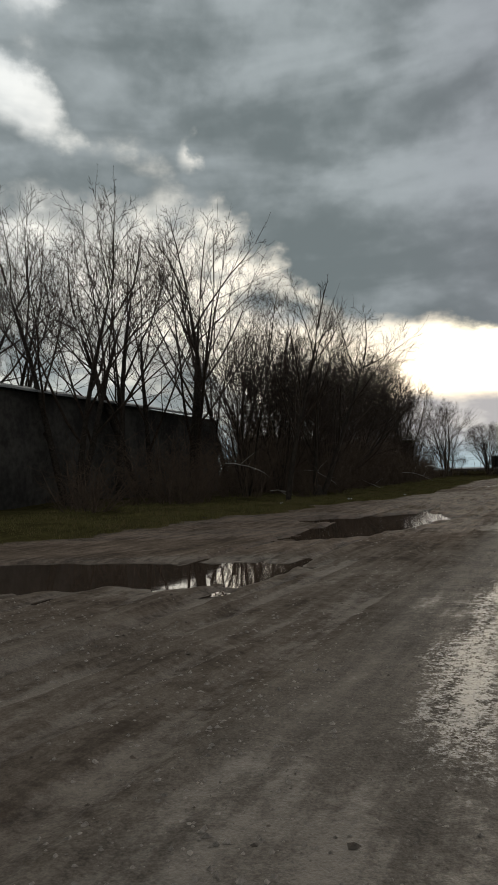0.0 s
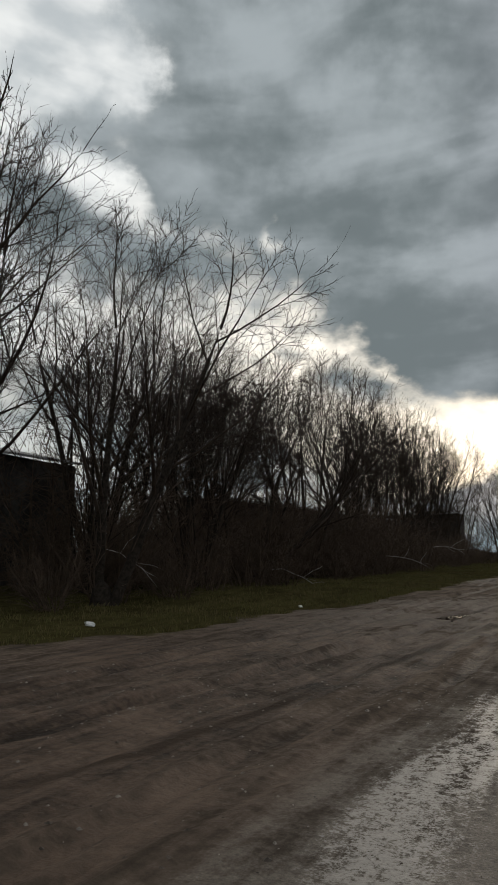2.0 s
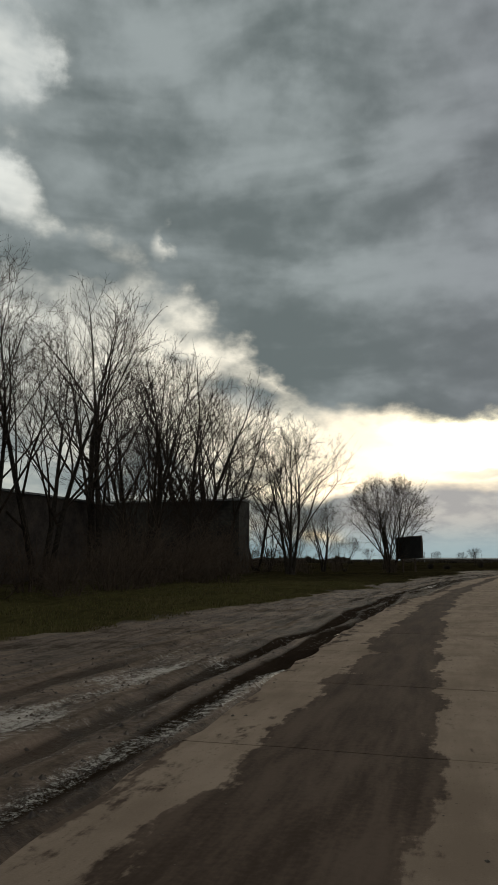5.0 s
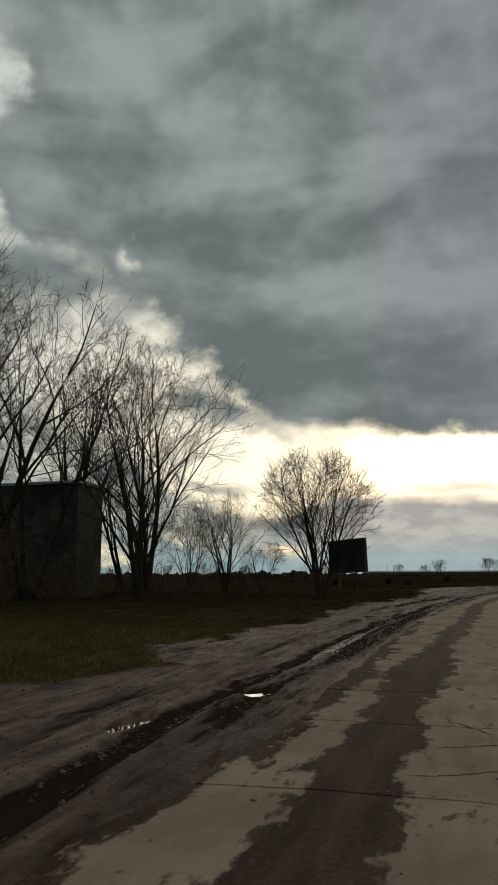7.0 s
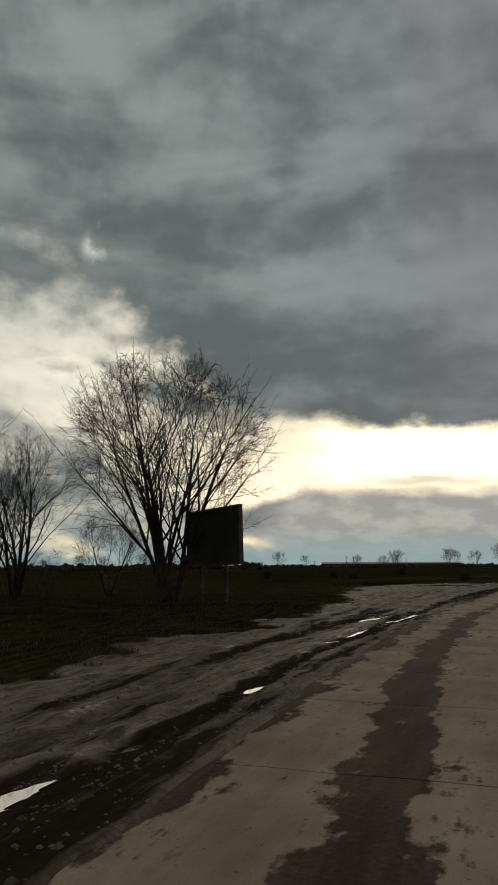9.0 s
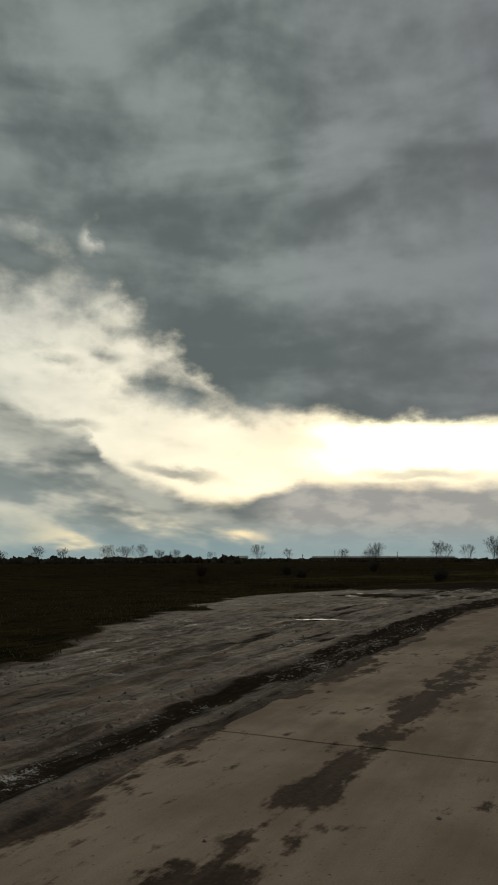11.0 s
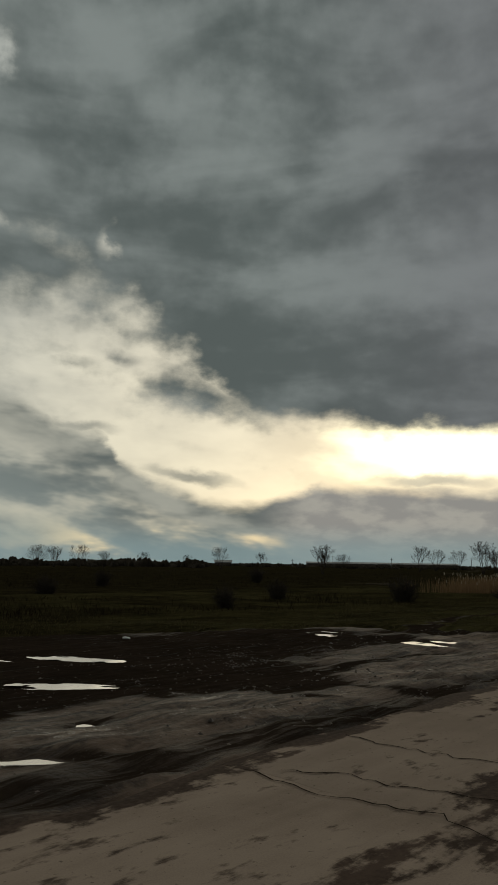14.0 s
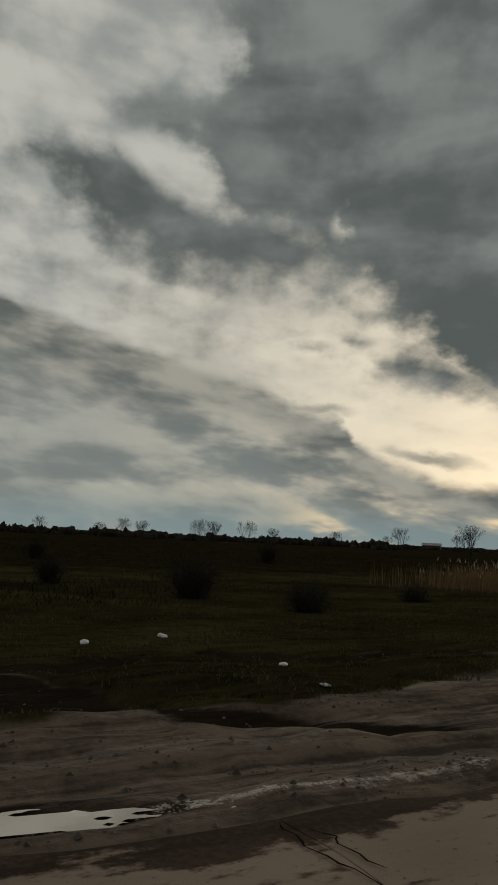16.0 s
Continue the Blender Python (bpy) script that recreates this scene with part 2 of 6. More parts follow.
def ground_material():
    """Trodden earth, wet mud, gravel and grassy soil, told apart by the plan."""
    m, n, l, b = material("earth_and_mud")
    p = place(n)
    wide, mid, grain, grit = tex(n, l, p, 0.55, 6), tex(n, l, p, 2.6, 7, 0.65), tex(n, l, p, 13, 5, 0.65), tex(n, l, p, 60, 3, 0.7)
    streak = plan_noise(n, l, 0.45, 5.5)
    grass, wet, stony = read(n, "grassy"), read(n, "wet"), read(n, "stony")
    patch = calc(n, "ADD", calc(n, "MULTIPLY", wide, 0.32), calc(n, "ADD", calc(n, "MULTIPLY", mid, 0.26), calc(n, "MULTIPLY", grain, 0.22)))
    patch = calc(n, "ADD", calc(n, "ADD", patch, 0.08), calc(n, "MULTIPLY", streak, 0.34))
    lines = plan_noise(n, l, 1.1, 9.0, 6.0)
    at = n.new("ShaderNodeAttribute")
    at.attribute_name = "plan"
    way = n.new("ShaderNodeSeparateXYZ")
    l.new(at.outputs["Vector"], way.inputs[0])
    churned = ramp(n, l, way.outputs[0], 84.0, 104.0)
    patch = calc(n, "ADD", patch, calc(n, "MULTIPLY", calc(n, "SUBTRACT", lines, 0.5), calc(n, "MULTIPLY", churned, 0.40)))
    dry = blend(n, ramp(n, l, patch, 0.54, 0.76), (0.060, 0.046, 0.035), (0.195, 0.151, 0.115))
    mud = blend(n, ramp(n, l, patch, 0.54, 0.77), (0.019, 0.0124, 0.0086), (0.150, 0.104, 0.075))
    packed = calc(n, "MULTIPLY", ramp(n, l, way.outputs[0], 36.0, 46.0), ramp(n, l, way.outputs[0], 64.0, 74.0, 1.0, 0.0))
    mud = blend(n, calc(n, "MULTIPLY", packed, 0.65), mud, (0.125, 0.096, 0.075))
    rock = blend(n, ramp(n, l, calc(n, "ADD", calc(n, "MULTIPLY", grit, 0.3), calc(n, "MULTIPLY", patch, 0.7)), 0.46, 0.74), (0.050, 0.041, 0.033), (0.200, 0.167, 0.135))
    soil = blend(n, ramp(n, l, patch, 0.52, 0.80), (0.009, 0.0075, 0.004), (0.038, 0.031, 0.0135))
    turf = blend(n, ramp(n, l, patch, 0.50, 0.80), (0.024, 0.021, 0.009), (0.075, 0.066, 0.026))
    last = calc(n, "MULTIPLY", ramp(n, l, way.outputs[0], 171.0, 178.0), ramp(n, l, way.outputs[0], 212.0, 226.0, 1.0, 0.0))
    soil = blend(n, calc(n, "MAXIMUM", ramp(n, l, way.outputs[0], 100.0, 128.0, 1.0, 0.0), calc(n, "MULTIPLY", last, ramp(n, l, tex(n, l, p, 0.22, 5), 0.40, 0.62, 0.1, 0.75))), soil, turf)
    wet_f = ramp(n, l, calc(n, "ADD", wet, calc(n, "MULTIPLY", calc(n, "SUBTRACT", patch, 0.65), 2.2)), 0.32, 0.68)
    stone_f = ramp(n, l, calc(n, "ADD", stony, calc(n, "MULTIPLY", calc(n, "SUBTRACT", patch, 0.65), 1.6)), 0.35, 0.75)
    grass_f = ramp(n, l, calc(n, "ADD", grass, calc(n, "MULTIPLY", calc(n, "SUBTRACT", patch, 0.65), 1.3)), 0.35, 0.62)
    c = blend(n, stone_f, blend(n, wet_f, dry, mud), rock)
    uneven = calc(n, "ADD", calc(n, "MULTIPLY", calc(n, "SUBTRACT", patch, 0.65), 1.5), calc(n, "MULTIPLY", calc(n, "SUBTRACT", lines, 0.5), calc(n, "MULTIPLY", churned, 1.5)))
    deep = ramp(n, l, calc(n, "ADD", wet, uneven), 0.98, 1.58)
    c = blend(n, calc(n, "MULTIPLY", deep, 0.9), c, (0.0175, 0.0128, 0.0090))
    shine = calc(n, "MULTIPLY", stone_f, ramp(n, l, stony, 0.60, 0.95))
    # a thin film of water in hollows and wheel tracks
    damp = ramp(n, l, calc(n, "ADD", read(n, "film"), calc(n, "MULTIPLY", calc(n, "SUBTRACT", calc(n, "ADD", calc(n, "MULTIPLY", grain, 0.42), calc(n, "ADD", calc(n, "MULTIPLY", grit, 0.45), calc(n, "MULTIPLY", streak, 0.3))), 0.60), 3.8)), 0.45, 0.85)
    c = blend(n, calc(n, "MULTIPLY", damp, 0.45), c, (0.020, 0.015, 0.011))
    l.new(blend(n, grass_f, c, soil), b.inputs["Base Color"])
    r = calc(n, "SUBTRACT", ramp(n, l, wet_f, 0.0, 1.0, 0.92, 0.58), calc(n, "MULTIPLY", shine, 0.22))
    r = calc(n, "ADD", calc(n, "MULTIPLY", r, calc(n, "SUBTRACT", 1.0, damp)), calc(n, "MULTIPLY", damp, 0.29))
    l.new(calc(n, "MAXIMUM", r, calc(n, "MULTIPLY", grass_f, 0.95)), b.inputs["Roughness"])
    spec = calc(n, "ADD", ramp(n, l, wet_f, 0.0, 1.0, 0.015, 0.06), calc(n, "MULTIPLY", shine, 0.08))
    spec = calc(n, "MULTIPLY", spec, calc(n, "SUBTRACT", 1.0, deep))
    spec = calc(n, "ADD", spec, calc(n, "MULTIPLY", damp, 0.9))
    l.new(calc(n, "MULTIPLY", spec, calc(n, "SUBTRACT", 1.0, grass_f)), b.inputs["Specular IOR Level"])
    h = calc(n, "ADD", calc(n, "MULTIPLY", mid, 0.9), calc(n, "ADD", calc(n, "MULTIPLY", grain, 0.8), calc(n, "MULTIPLY", grit, 0.22)))
    h = calc(n, "ADD", h, calc(n, "ADD", calc(n, "MULTIPLY", streak, 0.6), calc(n, "MULTIPLY", lines, calc(n, "MULTIPLY", churned, 1.1))))
    relief(n, l, b, h, 0.75, 0.05)
    bump = b.inputs["Normal"].links[0].from_node
    l.new(calc(n, "MULTIPLY", ramp(n, l, stony, 0.25, 0.6, 0.50, 0.32), calc(n, "SUBTRACT", 1.0, calc(n, "MULTIPLY", damp, 0.65))), bump.inputs["Strength"])
    return m


def slab_material():
    """Old road concrete with mud trodden over it in a band and in smears."""
    m, n, l, b = material("muddy_concrete")
    p = place(n)
    wide, mid, grain, grit = tex(n, l, p, 0.8, 5), tex(n, l, p, 3.4, 7, 0.66), tex(n, l, p, 24, 4), tex(n, l, p, 90, 3, 0.7)
    streak = plan_noise(n, l, 0.6, 4.5, 6.0)
    tone = n.new("ShaderNodeObjectInfo").outputs["Random"]
    bare = blend(n, ramp(n, l, calc(n, "ADD", calc(n, "MULTIPLY", wide, 0.6), calc(n, "ADD", calc(n, "MULTIPLY", grit, 0.25), calc(n, "MULTIPLY", streak, 0.35))), 0.46, 0.74), (0.192, 0.143, 0.105), (0.350, 0.272, 0.207))
    bare = blend(n, calc(n, "MULTIPLY", tone, 0.35), bare, (0.23, 0.178, 0.135))
    at = n.new("ShaderNodeAttribute")
    at.attribute_name = "plan"
    way = n.new("ShaderNodeSeparateXYZ")
    l.new(at.outputs["Vector"], way.inputs[0])
    # browner concrete over this one stretch of road
    browned = calc(n, "MULTIPLY", ramp(n, l, way.outputs[0], 140.0, 152.0), ramp(n, l, way.outputs[0], 158.0, 166.0, 1.0, 0.0))
    bare = blend(n, calc(n, "MULTIPLY", browned, 0.30), bare, (0.105, 0.074, 0.054))
    # concrete paler from here on: local brightness put into the colour
    bare = blend(n, ramp(n, l, way.outputs[0], 158.0, 168.0, 0.0, 0.35), bare, (0.310, 0.240, 0.195))
    bare = blend(n, calc(n, "MULTIPLY", ramp(n, l, way.outputs[0], 58.0, 80.0, 1.0, 0.0), 0.75), bare, (0.140, 0.108, 0.083))
    pit = ramp(n, l, grain, 0.62, 0.72)
    bare = blend(n, calc(n, "MULTIPLY", pit, 0.6), bare, (0.05, 0.037, 0.027))
    smear = blend(n, ramp(n, l, calc(n, "ADD", calc(n, "MULTIPLY", streak, 0.6), calc(n, "MULTIPLY", grain, 0.4)), 0.38, 0.64), (0.034, 0.0222, 0.0160), (0.078, 0.0520, 0.0385))
    packed = ramp(n, l, way.outputs[0], 62.0, 92.0, 1.0, 0.0)
    smear = blend(n, calc(n, "MULTIPLY", packed, ramp(n, l, calc(n, "ADD", calc(n, "MULTIPLY", streak, 0.7), calc(n, "MULTIPLY", wide, 0.3)), 0.36, 0.62, 0.15, 0.65)), smear, (0.130, 0.099, 0.076))
    f = read(n, "muddy")
    f = calc(n, "ADD", f, calc(n, "MULTIPLY", calc(n, "SUBTRACT", calc(n, "ADD", calc(n, "MULTIPLY", mid, 0.4), calc(n, "MULTIPLY", plan_noise(n, l, 1.5, 5.0, 9.0), 0.6)), 0.5), 4.0))
    f = calc(n, "ADD", f, calc(n, "MULTIPLY", calc(n, "SUBTRACT", calc(n, "ADD", calc(n, "MULTIPLY", wide, 0.5), calc(n, "MULTIPLY", streak, 0.5)), 0.5), 1.2))
    f = ramp(n, l, f, 0.36, 0.70)
    # spatters of mud, thicker in some places
    dots = ramp(n, l, calc(n, "ADD", plan_noise(n, l, 3.0, 7.0, 8.0), calc(n, "MULTIPLY", calc(n, "SUBTRACT", wide, 0.5), 0.6)), 0.60, 0.74)
    f = calc(n, "MAXIMUM", f, calc(n, "MULTIPLY", dots, ramp(n, l, browned, 0.0, 1.0, 0.9, 0.35)))
    l.new(blend(n, f, bare, smear), b.inputs["Base Color"])
    l.new(ramp(n, l, calc(n, "ADD", f, calc(n, "MULTIPLY", grain, 0.4)), 0.0, 1.4, 0.92, 0.70), b.inputs["Roughness"])
    b.inputs["Specular IOR Level"].default_value = 0.015
    relief(n, l, b, calc(n, "ADD", calc(n, "MULTIPLY", grit, 0.25), calc(n, "ADD", calc(n, "MULTIPLY", f, 0.6), calc(n, "MULTIPLY", grain, 0.05))), 0.16, 0.01)
    return m


def water_material():
    m, n, l, b = material("muddy_water")
    p = place(n)
    l.new(blend(n, tex(n, l, p, 0.7), (0.040, 0.028, 0.020), (0.085, 0.060, 0.044)), b.inputs["Base Color"])
    b.inputs["Roughness"].default_value, b.inputs["IOR"].default_value = 0.03, 1.6
    b.inputs["Specular IOR Level"].default_value = 1.0
    relief(n, l, b, tex(n, l, p, 5.0, 2), 0.05, 0.01)
    return m


def blade_material(name, a, b_col, tip):
    m, n, l, b = material(name)
    r = n.new("ShaderNodeNewGeometry").outputs["Random Per Island"]
    patch = tex(n, l, place(n), 0.5, 4)
    c = blend(n, r, a, b_col)
    l.new(blend(n, ramp(n, l, calc(n, "ADD", patch, calc(n, "MULTIPLY", r, 0.3)), 0.55, 0.85), c, tip), b.inputs["Base Color"])
    b.inputs["Roughness"].default_value = 0.75
    b.inputs["Specular IOR Level"].default_value = 0.004
    return m


EARTH, SLAB, WATER = ground_material(), slab_material(), water_material()
BARK = simple("dark_bark", (0.016, 0.013, 0.010), (0.048, 0.038, 0.029), 9, 0.9, 0.6, 0.02, spec=0.1)
TWIG = simple("twig_bark", (0.016, 0.011, 0.008), (0.050, 0.035, 0.024), 4, 0.85, 0.2, 0.004, spec=0.15)
SHRUB = simple("shrub_twigs", (0.046, 0.033, 0.024), (0.115, 0.082, 0.058), 3, 0.9, 0.2, 0.004, spec=0.1)
DEAD = simple("bleached_wood", (0.32, 0.29, 0.25), (0.60, 0.56, 0.50), 12, 0.8, 0.3, 0.005)
# mottled plaster; its near-black tones hold the shade of the backlit walls
PLASTER = simple("backlit_plaster", (0.018, 0.016, 0.013), (0.075, 0.068, 0.058), 0.55, 0.9, 0.4, 0.02, lo=0.38, hi=0.70)
# brick tones lowered too, carrying the shade on the sheds' near side
BRICK = simple("backlit_brickwork", (0.030, 0.024, 0.020), (0.085, 0.066, 0.053), 1.2, 0.9, 0.5, 0.02)
ROOFING = simple("weathered_roofing", (0.16, 0.16, 0.16), (0.36, 0.36, 0.35), 0.8, 0.7, 0.3, 0.01)
STEEL = simple("rusty_steel", (0.035, 0.025, 0.019), (0.11, 0.075, 0.052), 5, 0.7, 0.4, 0.004, metal=0.3)
PANEL = simple("dark_sheet_metal", (0.014, 0.013, 0.012), (0.034, 0.031, 0.028), 1.3, 0.6, 0.2, 0.003, metal=0.1)
CRACK = simple("open_crack", (0.010, 0.008, 0.006), (0.030, 0.023, 0.017), 20, 0.95, 0.0, 0.01, spec=0.0)
LITTER = simple("white_plastic", (0.60, 0.60, 0.58), (0.82, 0.82, 0.80), 14, 0.45, 0.3, 0.01)
CLOD = simple("mud_clods", (0.035, 0.026, 0.019), (0.12, 0.092, 0.068), 6, 0.7, 0.5, 0.02)
CRUMB = simple("wet_crumbs", (0.022, 0.015, 0.011), (0.085, 0.060, 0.045), 8, 0.5, 0.4, 0.01, spec=0.3)
STONE = simple("road_gravel", (0.075, 0.062, 0.050), (0.34, 0.29, 0.24), 9, 0.55, 0.3, 0.01, spec=0.35, lo=0.32, hi=0.68)
POLE = simple("grey_pole", (0.10, 0.10, 0.10), (0.20, 0.20, 0.19), 4, 0.8, 0.2, 0.01)
GRASS = blade_material("verge_grass", (0.078, 0.074, 0.027), (0.150, 0.136, 0.050), (0.140, 0.110, 0.052))
OLIVE = blade_material("field_grass", (0.074, 0.068, 0.030), (0.120, 0.106, 0.048), (0.100, 0.082, 0.042))
STRAW = blade_material("dry_verge_grass", (0.046, 0.037, 0.018), (0.115, 0.088, 0.042), (0.078, 0.068, 0.028))
# dry grass tones darkened: the far field's shade is put into the colour
WEED = blade_material("shaded_field_weeds", (0.016, 0.011, 0.006), (0.042, 0.029, 0.015), (0.030, 0.026, 0.011))
REED = blade_material("dry_reed", (0.20, 0.125, 0.065), (0.32, 0.205, 0.11), (0.25, 0.155, 0.08))
PLUME = blade_material("reed_plume", (0.42, 0.35, 0.26), (0.55, 0.47, 0.36), (0.38, 0.30, 0.21))
HEDGE = simple("far_scrub", (0.018, 0.015, 0.011), (0.045, 0.036, 0.025), 0.25, 0.95, 0.2, 0.05, spec=0.05)

# ---- plan: the road's axis, and places given by their way s along it and their offset o to its right ----
AXIS = [(-5.0, -11.0), (0, -0.1), (4.5, 9.9), (8.5, 19.3), (12.7, 29.4), (16.8, 39.8), (21.2, 50.2), (25.2, 60.9), (29.1, 72.2), (33.5, 83.5),
        (38.0, 94.1), (42.8, 103.9), (48.7, 113.4), (55.3, 123.1), (63.1, 132.4), (72.5, 140.9), (82.8, 149.2), (93.0, 157.6), (102.4, 165.4), (111.7, 173.0), (121.0, 180.6)]
_ax = np.array(AXIS, float)
_ks = np.arange(len(_ax)) * 12.0 - 12.0
_d0 = np.gradient(_ax, 12.0, axis=0)
_fs = np.arange(-12.0, 228.01, 0.5)


def _axis_fine():
    k = np.clip(((_fs + 12) // 12).astype(int), 0, len(_ax) - 2)
    u = ((_fs - _ks[k]) / 12.0)[:, None]
    a, b, da, db = _ax[k], _ax[k + 1], _d0[k] * 12, _d0[k + 1] * 12
    return a * (1 - 3 * u**2 + 2 * u**3) + b * (3 * u**2 - 2 * u**3) + da * (u - 2 * u**2 + u**3) + db * (u**3 - u**2)


_fp = _axis_fine()
_ft = np.gradient(_fp, axis=0)
_ft /= np.hypot(_ft[:, 0], _ft[:, 1])[:, None]


def widen(s):
    """How many metres one unit of offset is; one unit of s is 0.83 to 1.05 m."""
    return np.interp(s, [0, 80, 100, 130, 165, 180, 195], [1.0, 1.0, 1.045, 1.055, 1.075, 1.05, 1.05])


def on_road(s, o):
    """World x, y of places on the plan."""
    s, o = np.asarray(s, float), np.asarray(o, float)
    o = o * widen(s)
    over = s - np.clip(s, _fs[0], _fs[-1])
    c = [np.interp(s, _fs, _fp[:, k]) for k in (0, 1)]
    t = [np.interp(s, _fs, _ft[:, k]) for k in (0, 1)]
    return c[0] + t[0] * over + t[1] * o, c[1] + t[1] * over - t[0] * o


def spot_at(s, o):
    x, y = on_road(s, o)
    return float(x), float(y)


def road_place(x, y):
    """The road place (s, o) of a point of the world."""
    i = int(np.argmin((_fp[:, 0] - x) ** 2 + (_fp[:, 1] - y) ** 2))
    vx, vy = x - _fp[i, 0], y - _fp[i, 1]
    return _fs[i] + vx * _ft[i, 0] + vy * _ft[i, 1], (vx * _ft[i, 1] - vy * _ft[i, 0]) / float(widen(_fs[i]))


def along(s, *pairs):
    return np.interp(s, [p[0] for p in pairs], [p[1] for p in pairs])


def grass_line(s):
    return along(s, (-12, -12), (13, -11.1), (16, -10.3), (24, -9.95), (29, -9.3), (35, -8.7), (39, -8.3), (42, -7.6), (50, -7.0), (57, -6.8), (66, -7.2), (73, -6.5), (80, -7.1),
                 (86, -6.3), (100, -5.3), (103, -4.8), (107, -5.4), (116, -4.75), (120, -5.2), (126, -6.0), (129, -5.6), (136, -6.2), (142, -7.4), (150, -10), (158, -14.5), (166, -13.5),
                 (171, -12.6), (174, -12), (176, -10.9), (177.5, -9.5), (179, -7.6), (181, -6.6), (183, -6.3), (185, -6.0), (187, -6.3), (188.5, -5.9), (190, -6.2), (230, -6.0))


def slab_line(s):
    """The ragged edge of the concrete on the side of the field."""
    return along(s, (40, -1.95), (66, -1.95), (90, -2.05), (95.5, -2.08), (97, -1.87), (99, -1.64), (103, -1.67), (111, -1.78), (118.5, -1.95), (121, -2.1), (126.5, -2.5), (129.5, -2.7),
                 (133.4, -2.9), (137, -3.03), (142, -3.2), (148, -3.6), (153.4, -4.2), (164, -4.28), (167, -4.08), (172.8, -4.42), (174.5, -3.85), (178, -3.9), (181.8, -4.35), (183.3, -4.28),
                 (184.6, -4.0), (186.3, -3.75), (188.7, -3.72), (230, -3.7))


def band_sides(s):
    """The two sides of the band of mud between the wheel tracks."""
    return (along(s, (40, -1.6), (52, -1.50), (60, -1.55), (66, -1.66), (69, -1.68), (70.5, -1.55), (73, -1.32), (80, -1.25), (95, -1.2), (98, -1.1), (103, -1.1), (107, -0.92), (116, -0.84), (120, -1.03), (122.4, -1.3), (127, -1.7),
                  (130, -1.88), (133, -2.05), (142, -2.06), (150, -2.2), (155, -2.1), (164, -2.3), (167, -2.75), (178, -2.85), (186, -1.6), (230, -1.6)),
            along(s, (40, -1.0), (53, -0.98), (56.4, -0.88), (62, -0.5), (67, -0.3), (74, -0.08), (80, -0.15), (90, -0.4), (95.7, -0.52), (105, -0.5), (112, -0.43), (118.8, -0.45), (121.5, -0.69),
                  (126, -1.2), (131, -1.57), (134, -1.75), (142, -1.7), (150, -1.95), (155, -1.9), (164, -2.1), (167, -2.2), (172, -1.5), (175, -0.4), (180, -0.6), (186, -0.9), (230, -0.9)))


def slab_mud(s, o):
    """How much mud lies on the concrete: 1 and more hides it."""
    left, right = band_sides(s)
    middle, half = (left + right) / 2, (right - left) / 2
    strong = along(s, (136, 1.25), (144, 0.7), (150, 0.3), (166, 0.3), (170, 0.75), (173, 1.0), (180, 1.0), (186, 0.35))
    tongue = 0.10 * rough(s, o * 0.5, 1.3, 51) + 0.10 * rough(s, o, 0.45, 52)
    f = strong * (1 - fade(abs(o - middle) - half + tongue, -0.20, 0.24))
    f = np.maximum(f, along(s, (58, 0.35), (90, 0.55), (96, 1.1)) * (1 - fade(o - slab_line(s) + 1.3 * tongue + 0.10 * rough(s, 0 * s, 3.5, 53), -0.04, 0.42)))
    f = np.maximum(f, along(s, (168, 0.0), (172, 0.36), (181, 0.36), (184, 0.0)) + 0.12 * rough(s, o, 0.7, 54))
    f = np.maximum(f, 1.0 * (1 - fade(s, 44, 52)) * (1 - fade(o, 1.2, 2.0)))
    f = np.maximum(f, (0.50 - 0.2 * fade(s, 60, 70)) * (1 - fade(s, 56, 76)))
    return f


def lattice(a, b, seed):
    n = np.atleast_1d(a).astype(np.int64) * 374761393 + np.atleast_1d(b).astype(np.int64) * 668265263 + seed * 974634
    n = ((n ^ (n >> 13)) & 0xFFFFFFFF) * 1274126177
    n = n ^ (n >> 16)
    return ((n & 0xFFFF) / 65535.0).reshape(np.shape(a))


def rough(x, y, size, seed=0):
    """Smooth random values from -1 to 1 over the plan, with lumps of that size in metres."""
    x, y = np.asarray(x, float) / size, np.asarray(y, float) / size
    i, j = np.floor(x), np.floor(y)
    u, v = x - i, y - j
    u, v = u * u * (3 - 2 * u), v * v * (3 - 2 * v)
    g = [[lattice(i + p, j + q, seed) for q in (0, 1)] for p in (0, 1)]
    return 2 * ((g[0][0] * (1 - v) + g[0][1] * v) * (1 - u) + (g[1][0] * (1 - v) + g[1][1] * v) * u) - 1


def fade(v, lo, hi):
    t = np.clip((v - lo) / (hi - lo), 0, 1)
    return t * t * (3 - 2 * t)


